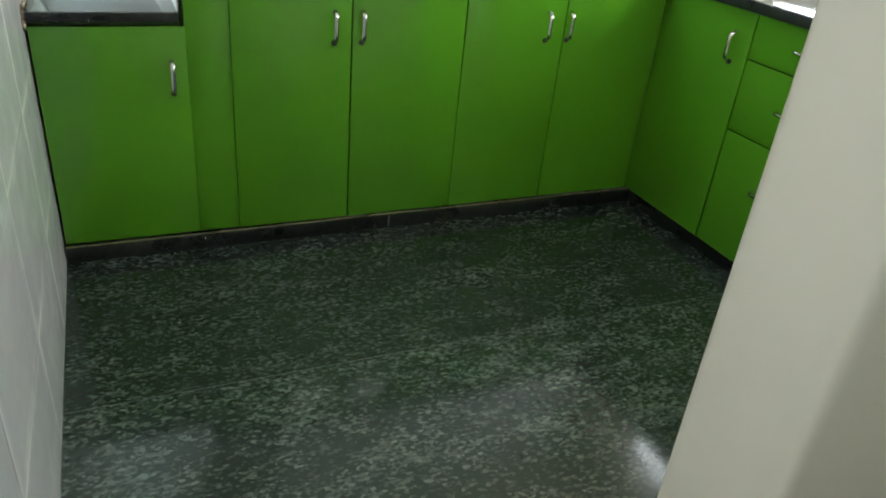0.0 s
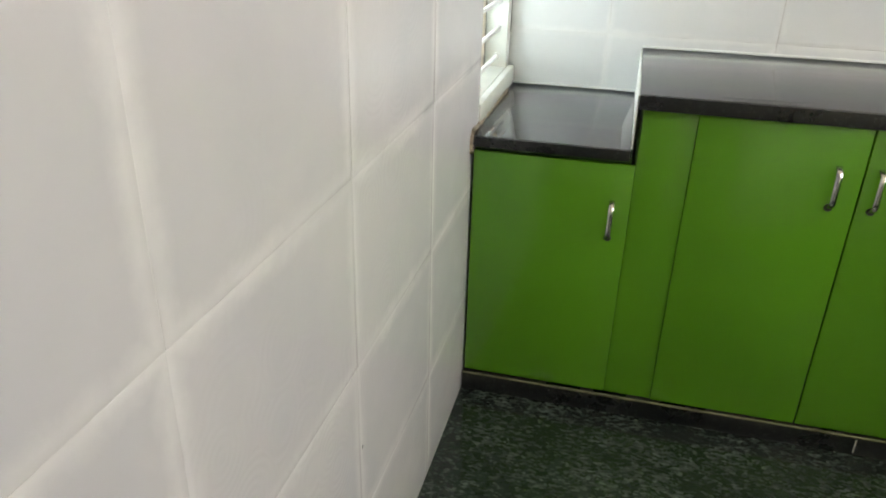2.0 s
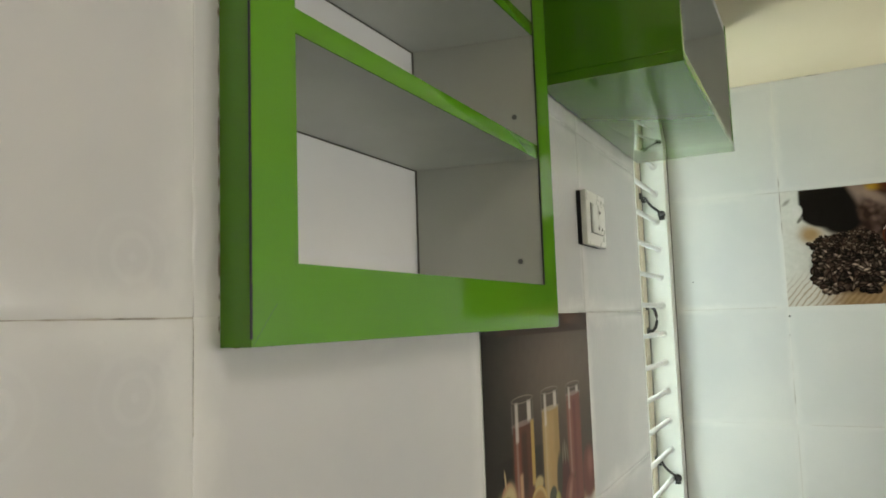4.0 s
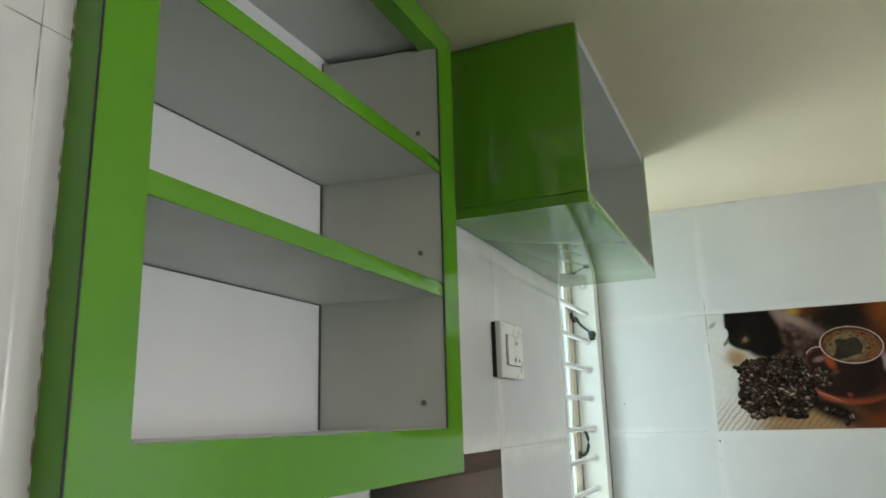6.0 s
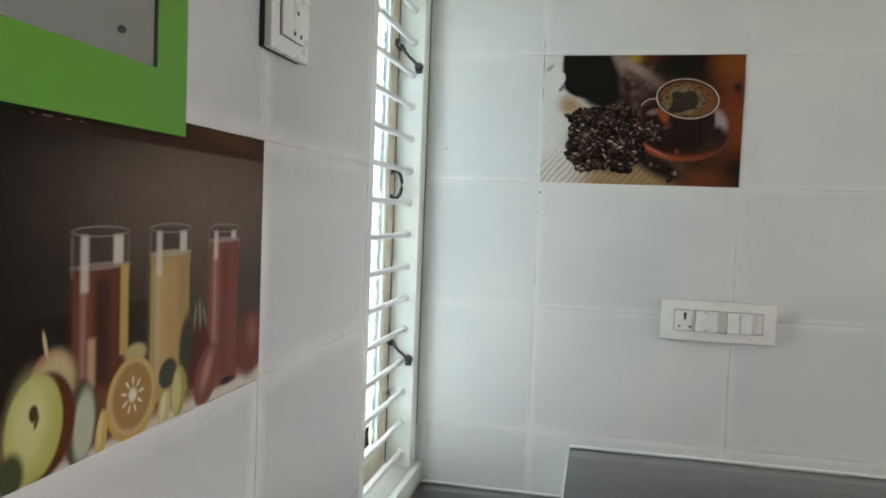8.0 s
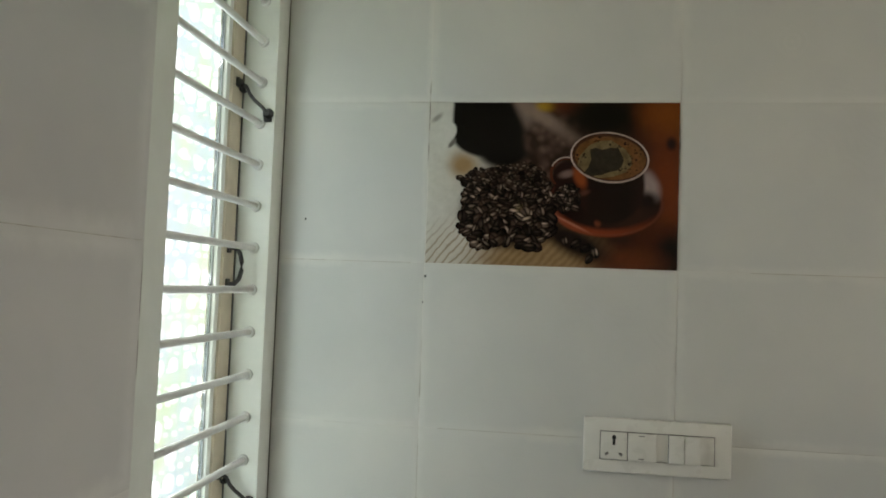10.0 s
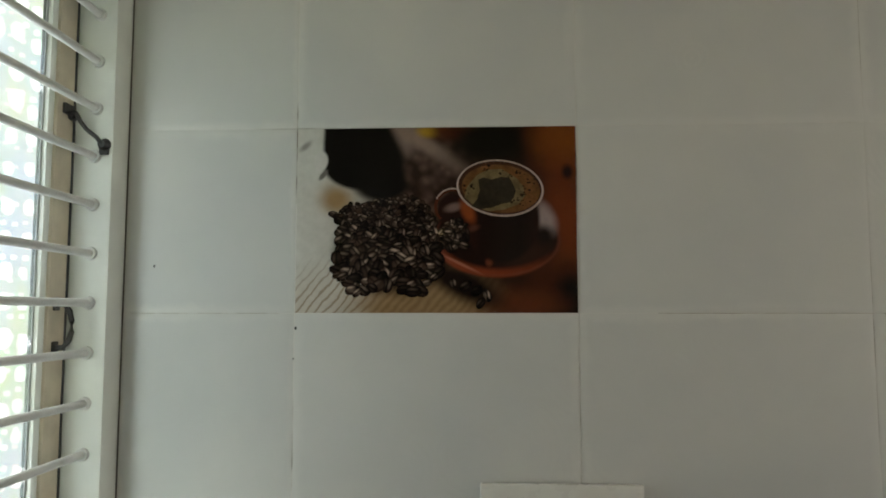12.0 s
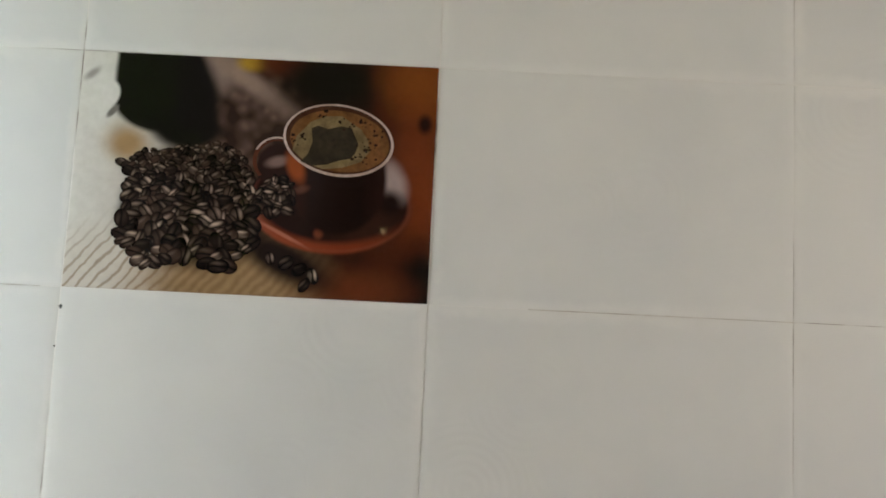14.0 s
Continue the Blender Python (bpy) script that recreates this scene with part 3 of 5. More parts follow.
wt = worktop("worktop", [(0.004, 0.362, 2.424, BACK - 0.004)], 0.688, 0.714, "low black polished granite worktop below the window")
part("front_edge", boxed(0.006, 0.3625, 2.419, 2.4245, 0.688, 0.7125, 0.002), COUNTER_EDGE, wt, "rough sawn granite edge")
wt = worktop("worktop", [(0.366, RIGHT - 0.004, 2.424, BACK - 0.004), (PX - 0.015, RIGHT - 0.004, DOOR_Y1 + 0.004, 2.4235)], 0.807, 0.84, "raised L-shaped black polished granite worktop")
part("front_edge", box(boxed(0.366, PX - 0.02, 2.418, 2.4245, 0.8065, 0.8385, 0.002), PX - 0.022, PX - 0.0145, DOOR_Y1 + 0.004, 2.4245, 0.8065, 0.8385, 0.002), COUNTER_EDGE, wt, "rough sawn granite edge")
part("end_slab", boxed(0.3625, 0.3658, 2.43, BACK - 0.006, 0.7142, 0.836), FRAME_WHITE, wt, "white plastered riser between the two levels")


# ---- switch plates ----
def plate_on_back():
    s = thing("switch_plate", (0.684, BACK, 1.12), "wide white switch plate with a socket on the tiled wall", "switch plate")
    y = BACK - 0.004
    x0, x1, z0, z1 = 0.561, 0.809, 1.119, 1.212
    # black slab stands in for the contact shadow round the plate
    part("dark_backing", boxed(x0 + 0.0015, x1 - 0.0015, y, BACK + 0.001, z0 + 0.0015, z1 - 0.0015), BLACK, s, "black slab drawing the contact shadow behind the plate")
    part("surround", boxed(x0, x1, y - 0.010, y, z0, z1, 0.0025, 3), PLASTIC, s)
    a0, a1, b0, b1 = x0 + 0.028, x1 - 0.028, z0 + 0.022, z1 - 0.022
    part("module_bed", boxed(a0, a1, y - 0.0112, y - 0.009, b0, b1), BLACK, s, "dark seam round the modules")
    w = (a1 - a0 - 0.002) / 4
    f = y - 0.0125
    so = part("socket", boxed(a0 + 0.001, a0 + w * 0.97, f, y - 0.010, b0 + 0.001, b1 - 0.001, 0.0006), PLASTIC, s)
    cx = a0 + w * 0.5
    bm = boxed(cx - 0.0024, cx + 0.0024, f - 0.0004, f + 0.0006, b1 - 0.023, b1 - 0.006)
    rod(bm, (cx, f + 0.0006, b1 - 0.0105), (cx, f - 0.0005, b1 - 0.0105), 0.0038, 10)
    part("pin_hole", bm, BLACK, so)
    for side in (-1, 1):
        bm = boxed(-0.0034, 0.0034, -0.0005, 0.0005, -0.0022, 0.0022, 0.0004, 1)
        bmesh.ops.rotate(bm, verts=bm.verts, cent=(0, 0, 0), matrix=Matrix.Rotation(radians(side * 38), 3, "Y"))
        bmesh.ops.translate(bm, verts=bm.verts, vec=(cx + side * 0.0118, f, b0 + 0.0105))
        part("pin_hole", bm, SCREW, so)

    def rocker(x_0, x_1, tip, lines):
        """A rocker that leans towards one side, with its marks."""
        bm = boxed(x_0, x_1, f - 0.0035, y - 0.010, b0 + 0.001, b1 - 0.001, 0.001)
        for v in bm.verts:
            if v.co.y < f:
                v.co.y -= tip * (v.co.x - x_0) / (x_1 - x_0)
        k = part("switch_rocker", bm, PLASTIC, s)
        for z in lines:
            part("rocker_mark", boxed((x_0 + x_1) / 2 - 0.006, (x_0 + x_1) / 2 + 0.004, f - 0.0040 - tip * 0.5, f - 0.003, z - 0.0008, z + 0.0008), SCREW, k)

    rocker(a0 + w * 1.0, a0 + w * 1.98, 0.0006, (b0 + 0.005, b1 - 0.005))
    part("blank_cover", boxed(a0 + w * 1.985, a0 + w * 2.42, f + 0.0012, y - 0.010, b0 + 0.001, b1 - 0.001), PLASTIC, s)
    for k in (0, 1):
        rocker(a0 + w * (2.44 + 0.54 * k), a0 + w * (2.965 + 0.54 * k), 0.001 + 0.001 * k, ())
    part("blank_cover", boxed(a0 + w * 3.52, a1 - 0.001, f + 0.0012, y - 0.010, b0 + 0.001, b1 - 0.001), PLASTIC, s)


plate_on_back()


def plate_on_left():
    s = thing("switch_plate", (0, 2.11, 1.58), "white switch and socket plate on a dark back box", "switch plate")
    y0, y1, z0, z1 = 2.058, 2.172, 1.582, 1.672
    part("dark_backing", boxed(0.0, 0.007, y0 + 0.001, y1 - 0.004, z0 + 0.001, z1 - 0.001), BLACK, s, "black back box")
    part("surround", boxed(0.007, 0.017, y0, y1, z0, z1, 0.0025, 3), PLASTIC, s)
    part("module_bed", boxed(0.0165, 0.0178, y0 + 0.022, y1 - 0.022, z0 + 0.02, z1 - 0.02), BLACK, s)
    ym = (y0 + y1) / 2 - 0.004
    part("switch_rocker", boxed(0.0172, 0.021, y0 + 0.023, ym - 0.0005, z0 + 0.021, z1 - 0.021, 0.001), PLASTIC, s)
    so = part("socket", boxed(0.0172, 0.0192, ym + 0.0005, y1 - 0.023, z0 + 0.021, z1 - 0.021, 0.0006), PLASTIC, s)
    cy = (ym + y1 - 0.023) / 2
    for dy, z in ((0, z1 - 0.032), (-0.01, z0 + 0.03), (0.01, z0 + 0.03)):
        part("pin_hole", rod(bmesh.new(), (0.0188, cy + dy, z), (0.0196, cy + dy, z), 0.003, 8), BLACK, so)


plate_on_left()
s = thing("blank_plate", (0, 1.03, 1.25), "plain white rounded cover plate on the tiled wall", "switch plate")
part("cover", boxed(0.0, 0.009, 0.945, 1.097, 1.266, 1.356, 0.004, 4), PLASTIC, s)


# ---- lamps of the room, seen as glints, and an added hall fill ----
LAMP_GLOW = lit("warm_white_diffuser", (1.0, 0.95, 0.86), 1.2)
BULB_GLOW = lit("glowing_bulb_glass", (1.0, 0.78, 0.42), 5.0)


def ceiling_light(x, y, r, label):
    lamp = thing("ceiling_light", (x, y, TOP), label, "lamp", "ceiling lights")
    part("housing", rod(bmesh.new(), (x, y, TOP), (x, y, TOP - 0.03), r, 40), PLASTIC, lamp)
    part("diffuser", rod(bmesh.new(), (x, y, TOP - 0.0305), (x, y, TOP - 0.042), r * 0.95, 40, r * 0.9), LAMP_GLOW, lamp, "glowing round diffuser")


ceiling_light(1.38, 0.95, 0.42, "round white ceiling light in the kitchen")
# unseen fitting added to go with the hall fill
ceiling_light(0.15, 0.15, 0.14, "unseen round ceiling light added in the hall as fill")
lamp = thing("wall_lamp", (0.25, -2.2, 2.15), "bare bulb in a white holder on the hall wall", "lamp")
part("holder", rod(rod(bmesh.new(), (0.25, -2.2, 2.15), (0.25, -2.188, 2.15), 0.045, 24), (0.25, -2.188, 2.15), (0.25, -2.14, 2.15), 0.018, 20, 0.022), PLASTIC, lamp)
bm = bmesh.new()
bmesh.ops.create_uvsphere(bm, u_segments=20, v_segments=12, radius=0.026, matrix=Matrix.Translation((0.25, -2.098, 2.15)))
part("bulb", bm, BULB_GLOW, lamp, "glowing round bulb")


# ---- picture tile: cup of coffee and beans ----
class Print(Mat):
    """Inks of a printed tile, in picture widths from its lower left corner."""

    def lay(self, axis, origin, width):
        geo = self.t.nodes.new("ShaderNodeNewGeometry").outputs["Position"]
        sep = self.t.nodes.new("ShaderNodeSeparateXYZ")
        self.put(sep.inputs[0], geo)
        u = self.math("DIVIDE", self.math("SUBTRACT", sep.outputs[axis], origin[0]), width)
        v = self.math("DIVIDE", self.math("SUBTRACT", sep.outputs[2], origin[1]), width)
        com = self.t.nodes.new("ShaderNodeCombineXYZ")
        self.put(com.inputs[0], u)
        self.put(com.inputs[1], v)
        self.u, self.v, self.uv = u, v, com.outputs[0]
        self.wob = self.t.nodes.new("ShaderNodeTexNoise")
        self.put(self.wob.inputs["Vector"], self.uv)
        self.wob.inputs["Scale"].default_value = 16
        self.b.inputs["Specular IOR Level"].default_value = 0.16
        self.bump(self.noise(5, 2), 0.05, 0.003)
        return self

    def edge(self, value, at, soft, rising=True):
        m = self.t.nodes.new("ShaderNodeMapRange")
        m.interpolation_type = "SMOOTHSTEP"
        m.inputs["From Min"].default_value, m.inputs["From Max"].default_value = (at - soft, at + soft) if rising else (at + soft, at - soft)
        self.put(m.inputs["Value"], value)
        return m.outputs["Result"]

    def rect(self, u0, u1, v0, v1, soft=0.006):
        a = self.math("MULTIPLY", self.edge(self.u, u0, soft), self.edge(self.u, u1, soft, False))
        return self.math("MULTIPLY", a, self.math("MULTIPLY", self.edge(self.v, v0, soft), self.edge(self.v, v1, soft, False)))

    def blob(self, cx, cy, rx, ry, rot=0.0, soft=0.4, rag=0.15):
        n = self.t.nodes.new("ShaderNodeMapping")
        n.vector_type = "TEXTURE"
        self.put(n.inputs["Vector"], self.uv)
        n.inputs["Location"].default_value = (cx, cy, 0)
        n.inputs["Rotation"].default_value = (0, 0, radians(rot))
        n.inputs["Scale"].default_value = (rx, ry, 1)
        d = self.t.nodes.new("ShaderNodeVectorMath")
        d.operation = "LENGTH"
        self.put(d.inputs[0], n.outputs[0])
        r = self.math("ADD", d.outputs["Value"], self.math("MULTIPLY", self.math("SUBTRACT", self.wob.outputs[0], 0.5), rag * 2))
        m = self.t.nodes.new("ShaderNodeMapRange")
        m.interpolation_type = "SMOOTHSTEP"
        m.inputs["From Min"].default_value, m.inputs["From Max"].default_value = 1 + soft, 1 - soft
        self.put(m.inputs["Value"], r)
        return m.outputs["Result"]


CX, CZ, CW = 0.266, 1.472, 0.45
FACE = BACK - 0.0012


def ellipse(bm, cx, cy, rx, ry, rot=0.0, depth=0.0, n=28, mat_i=0, inner=None, arc=(0.0, 360.0)):
    """A flat ellipse or ring of ink on the coffee tile."""
    c, s = math.cos(radians(rot)), math.sin(radians(rot))
    full = arc == (0.0, 360.0)
    ang = [radians(arc[0] + (arc[1] - arc[0]) * i / n) for i in range(n if full else n + 1)]

    def at(a, fx, fy, ox=0.0, oy=0.0):
        x, y = fx * math.cos(a), fy * math.sin(a)
        return bm.verts.new((CX + CW * (cx + ox + x * c - y * s), FACE - depth, CZ + CW * (cy + oy + x * s + y * c)))

    outer = [at(a, rx, ry) for a in ang]
    if inner is None:
        faces = [bm.faces.new(outer)]
    else:
        ix, iy, ox, oy = inner
        inn = [at(a, ix, iy, ox, oy) for a in ang]
        k = len(ang)
        faces = [bm.faces.new((outer[i], outer[(i + 1) % k], inn[(i + 1) % k], inn[i])) for i in range(k if full else k - 1)]
    for f in faces:
        f.material_index = mat_i
    return faces


def flat_poly(bm, pts, depth, mat_i=0):
    f = bm.faces.new([bm.verts.new((CX + CW * x, FACE - depth, CZ + CW * y)) for x, y in pts])
    f.material_index = mat_i


coffee_inks = Print("coffee_print", 0.04).lay(0, (CX, CZ), CW)
p = coffee_inks
ground = p.ramp(p.u, [(0.0, (0.60, 0.60, 0.57)), (0.2, (0.50, 0.48, 0.44)), (0.34, (0.10, 0.06, 0.035)), (0.6, (0.03, 0.014, 0.008)), (0.80, (0.03, 0.010, 0.005)), (0.92, (0.075, 0.018, 0.007)), (1.0, (0.09, 0.023, 0.008))])
wave = p.t.nodes.new("ShaderNodeTexWave")
mp = p.t.nodes.new("ShaderNodeMapping")
p.put(mp.inputs["Vector"], p.uv)
mp.inputs["Rotation"].default_value = (0, 0, radians(40))
p.put(wave.inputs["Vector"], mp.outputs[0])
wave.inputs["Scale"].default_value, wave.inputs["Distortion"].default_value, wave.inputs["Detail"].default_value = 12, 4.5, 4
grain = p.ramp(wave.outputs[0], [(0.03, (0.33, 0.27, 0.215)), (0.30, (0.55, 0.52, 0.47))])
col = p.mix(p.blob(0.15, 0.02, 0.26, 0.15, 20, 0.5), ground, grain)
tan = p.mix(wave.outputs[0], (0.23, 0.142, 0.07), (0.30, 0.195, 0.10))
col = p.mix(p.blob(0.46, 0.02, 0.25, 0.13, 0, 0.45), col, tan)
col = p.mix(p.blob(0.145, 0.405, 0.055, 0.048, -20, 0.7), col, (0.33, 0.215, 0.105))
mott = p.t.nodes.new("ShaderNodeTexVoronoi")
mott.feature = "SMOOTH_F1"
mott.inputs["Scale"].default_value = 30
p.put(mott.inputs["Vector"], p.uv)
blurred = p.ramp(mott.outputs["Distance"], [(0.1, (0.115, 0.072, 0.058)), (0.6, (0.028, 0.016, 0.012))])
col = p.mix(p.blob(0.47, 0.50, 0.16, 0.15, -10, 0.4), col, blurred)
col = p.mix(p.blob(0.375, 0.625, 0.060, 0.055, -30, 0.7), col, (0.22, 0.165, 0.14))
col = p.mix(p.blob(0.47, 0.60, 0.14, 0.026, -32, 0.8), col, (0.26, 0.185, 0.15))
col = p.mix(p.blob(0.475, 0.652, 0.035, 0.022, 0, 0.7), col, (0.42, 0.26, 0.03))
col = p.mix(p.blob(0.56, 0.655, 0.07, 0.035, 0, 0.8), col, (0.10, 0.025, 0.010))
col = p.mix(p.blob(0.70, 0.61, 0.15, 0.085, 0, 0.6), col, (0.007, 0.006, 0.004))
col = p.mix(p.blob(0.955, 0.62, 0.10, 0.09, -30, 0.8), col, (0.19, 0.052, 0.010))
col = p.mix(p.blob(0.965, 0.33, 0.06, 0.16, 8, 0.9), col, (0.16, 0.034, 0.010))
col = p.mix(p.blob(0.968, 0.50, 0.018, 0.024, 0, 0.6), col, (0.02, 0.006, 0.004))
col = p.mix(p.blob(1.0, 0.03, 0.085, 0.13, 15, 0.6), col, (0.007, 0.005, 0.004))
col = p.mix(p.blob(0.80, 0.03, 0.13, 0.05, 0, 0.8), col, (0.115, 0.030, 0.012))
col = p.mix(p.blob(0.055, 0.56, 0.05, 0.10, 0, 0.5), col, (0.60, 0.61, 0.58))
col = p.mix(p.blob(0.03, 0.60, 0.025, 0.010, 40, 0.7), col, (0.30, 0.29, 0.27))
col = p.mix(p.blob(0.345, 0.225, 0.195, 0.15, 0, 0.25, 0.10), col, (0.013, 0.008, 0.006))
col = p.mix(p.blob(0.60, 0.10, 0.14, 0.05, -24, 0.5, 0.1), col, (0.014, 0.008, 0.006))
col = p.mix(p.blob(0.33, 0.365, 0.14, 0.04, 6, 0.5, 0.2), col, blurred)
for cx, cy, rx, ry, rot, soft in ((0.225, 0.60, 0.125, 0.14, 0, 0.12), (0.285, 0.52, 0.105, 0.105, 0, 0.22), (0.185, 0.51, 0.095, 0.06, -24, 0.16), (0.31, 0.455, 0.095, 0.055, 0, 0.3), (0.32, 0.57, 0.06, 0.09, 10, 0.4)):
    col = p.mix(p.blob(cx, cy, rx, ry, rot, soft, 0.02), col, (0.0075, 0.0065, 0.0055))
col = p.mix(p.rect(0.098, 0.305, 0.54, 0.72, 0.009), col, (0.0075, 0.0065, 0.0055))
col = p.mix(p.blob(0.086, 0.545, 0.026, 0.036, -8, 0.2, 0.03), col, (0.62, 0.62, 0.60))
col = p.mix(p.blob(0.096, 0.495, 0.022, 0.009, 50, 0.4, 0.03), col, (0.16, 0.15, 0.14))
# saucer, then the cup's body and handle, all softly out of focus
col = p.mix(p.blob(0.717, 0.264, 0.224, 0.134, -3, 0.05, 0.01), col, (0.014, 0.006, 0.0045))
col = p.mix(p.math("MULTIPLY", p.blob(0.82, 0.20, 0.10, 0.05, 25, 0.7, 0.05), 0.3), col, (0.060, 0.024, 0.014))
red = p.math("SUBTRACT", p.blob(0.710, 0.260, 0.221, 0.134, -3, 0.05, 0.01), p.blob(0.724, 0.287, 0.226, 0.132, 0, 0.10, 0.01), True)
red = p.math("MULTIPLY", red, p.ramp(p.u, [(0.48, 0.75), (0.58, 1.0), (0.74, 0.9), (0.86, 0.65), (0.92, 0.1)]))
col = p.mix(red, col, p.ramp(p.u, [(0.50, (0.30, 0.085, 0.05)), (0.58, (0.26, 0.050, 0.020)), (0.86, (0.19, 0.034, 0.012))]))
col = p.mix(p.math("MULTIPLY", p.blob(0.585, 0.176, 0.07, 0.005, -26, 0.6, 0.1), 0.45), col, (0.55, 0.24, 0.15))
col = p.mix(p.math("MULTIPLY", p.blob(0.69, 0.180, 0.012, 0.014, 0, 0.6, 0.1), 0.6), col, (0.23, 0.062, 0.03))
edge_line = p.math("SUBTRACT", p.blob(0.717, 0.266, 0.226, 0.134, -3, 0.04, 0.01), p.blob(0.712, 0.268, 0.220, 0.131, -3, 0.04, 0.01), True)
col = p.mix(p.math("MULTIPLY", edge_line, 0.6), col, (0.20, 0.055, 0.03))
col = p.mix(p.math("MULTIPLY", p.blob(0.888, 0.335, 0.032, 0.055, 25, 0.6, 0.1), 0.85), col, (0.36, 0.28, 0.27))
col = p.mix(p.blob(0.885, 0.275, 0.026, 0.030, 0, 0.7, 0.1), col, (0.012, 0.006, 0.005))
col = p.mix(p.blob(0.560, 0.365, 0.052, 0.060, 0, 0.12, 0.02), col, (0.022, 0.010, 0.008))
col = p.mix(p.math("MULTIPLY", p.blob(0.565, 0.375, 0.030, 0.014, 15, 0.6, 0.05), 0.7), col, (0.26, 0.17, 0.15))
col = p.mix(p.blob(0.735, 0.335, 0.134, 0.155, 0, 0.07, 0.01), col, p.ramp(p.u, [(0.58, (0.040, 0.014, 0.009)), (0.66, (0.013, 0.006, 0.0045)), (0.80, (0.009, 0.0045, 0.0035)), (0.87, (0.020, 0.008, 0.006))]))
col = p.mix(p.blob(0.615, 0.362, 0.022, 0.044, 22, 0.5, 0.05), col, (0.26, 0.058, 0.018))
col = p.mix(p.math("MULTIPLY", p.blob(0.635, 0.30, 0.020, 0.010, 20, 0.7, 0.05), 0.5), col, (0.16, 0.06, 0.04))
col = p.mix(1.0, col, p.ramp(p.noise(70, 4), [(0.3, 0.93), (0.7, 1.05)]), "MULTIPLY")
p.colour(col)


def ink(name, stops, rough=0.04, by="island", scale=40):
    a = Mat(name, rough)
    f = a.random_island() if by == "island" else a.noise(scale, 3)
    a.colour(a.mix(1.0, a.ramp(f, stops), a.ramp(a.noise(160, 3), [(0.3, 0.80), (0.7, 1.15)]), "MULTIPLY"))
    a.b.inputs["Specular IOR Level"].default_value = 0.16
    a.bump(a.noise(5, 2), 0.05, 0.003)
    return a.m


def bean_ink(name, gain, crease):
    """Printed roasted bean: dark rim, soft sheen from above, a crease along its length."""
    a = Mat(name, 0.04)

    def layer(n):
        uvn = a.t.nodes.new("ShaderNodeUVMap")
        uvn.uv_map = n
        sp = a.t.nodes.new("ShaderNodeSeparateXYZ")
        a.put(sp.inputs[0], uvn.outputs[0])
        return sp.outputs[0], sp.outputs[1]

    def dist(x, y, cx, cy, rx, ry):
        dx = a.math("DIVIDE", a.math("SUBTRACT", x, cx), rx)
        dy = a.math("DIVIDE", a.math("SUBTRACT", y, cy), ry)
        return a.math("SQRT", a.math("ADD", a.math("MULTIPLY", dx, dx), a.math("MULTIPLY", dy, dy)))

    lx, ly = layer("bean")
    wx, wy = layer("lit")
    rnd = a.random_island()
    base = a.ramp(rnd, [(0.0, (0.004, 0.0026, 0.002)), (0.55, (0.012, 0.0072, 0.0056)), (1.0, (0.040, 0.024, 0.018))])
    line = a.math("ADD", ly, a.math("MULTIPLY", a.math("SINE", a.math("MULTIPLY", lx, 2.6)), 0.14))
    upper = a.ramp(dist(lx, line, -0.05, 0.46, 0.80, 0.36), [(0.2, 1.0), (1.0, 0.0)])
    lower = a.math("MULTIPLY", a.ramp(dist(lx, line, 0.1, -0.42, 0.72, 0.26), [(0.1, 1.0), (1.0, 0.0)]), 0.30)
    broad = a.math("MULTIPLY", a.ramp(dist(wx, wy, -0.1, 0.1, 0.8, 0.6), [(0.1, 1.0), (1.0, 0.0)]), 0.32)
    sheen = a.math("MAXIMUM", a.math("MAXIMUM", upper, lower), broad)
    power = a.ramp(a.math("FRACT", a.math("MULTIPLY", rnd, 7.3)), [(0.0, 0.03), (0.5, 0.15), (0.8, 0.5), (1.0, 1.0)])
    bright = tuple(c * gain for c in (0.45, 0.345, 0.27))
    c = a.mix(a.math("MULTIPLY", sheen, power), base, bright)
    groove = a.math("MULTIPLY", a.ramp(a.math("ABSOLUTE", line), [(0.05, 1.0), (0.15, 0.0)]), a.ramp(a.math("FRACT", a.math("MULTIPLY", rnd, 13.7)), [(0.2, 0.0), (0.3, crease)]))
    c = a.mix(groove, c, (0.004, 0.0025, 0.002))
    rim_d = a.ramp(dist(lx, ly, 0.0, 0.0, 1.0, 1.0), [(0.76, 1.0), (1.0, 0.15)])
    a.colour(a.mix(1.0, c, rim_d, "MULTIPLY"))
    a.b.inputs["Specular IOR Level"].default_value = 0.16
    a.bump(a.noise(5, 2), 0.05, 0.003)
    return a.m


BEAN = bean_ink("printed_bean", 1.0, 1.0)
BEAN_FAR = bean_ink("printed_distant_bean", 0.55, 0.25)
BEAN_LO = ink("printed_dark_bubble", [(0.0, (0.006, 0.004, 0.003)), (1.0, (0.03, 0.014, 0.008))])
picture = thing("picture_tile", (CX + CW / 2, BACK, CZ), "glossy printed tile of a coffee cup and beans", "picture")
part("printed_tile", boxed(CX + 0.0006, CX + CW - 0.0006, BACK - 0.001, BACK + 0.003, CZ + 0.0006, CZ + 0.3 - 0.0006, 0.0006, 1), coffee_inks.m, picture, "coffee photograph print")
rng = random.Random(11)


def inside(x, y, outline):
    hit = False
    for (x0, y0), (x1, y1) in zip(outline, outline[1:] + outline[:1]):
        if (y0 > y) != (y1 > y) and x < x0 + (y - y0) * (x1 - x0) / (y1 - y0):
            hit = not hit
    return hit


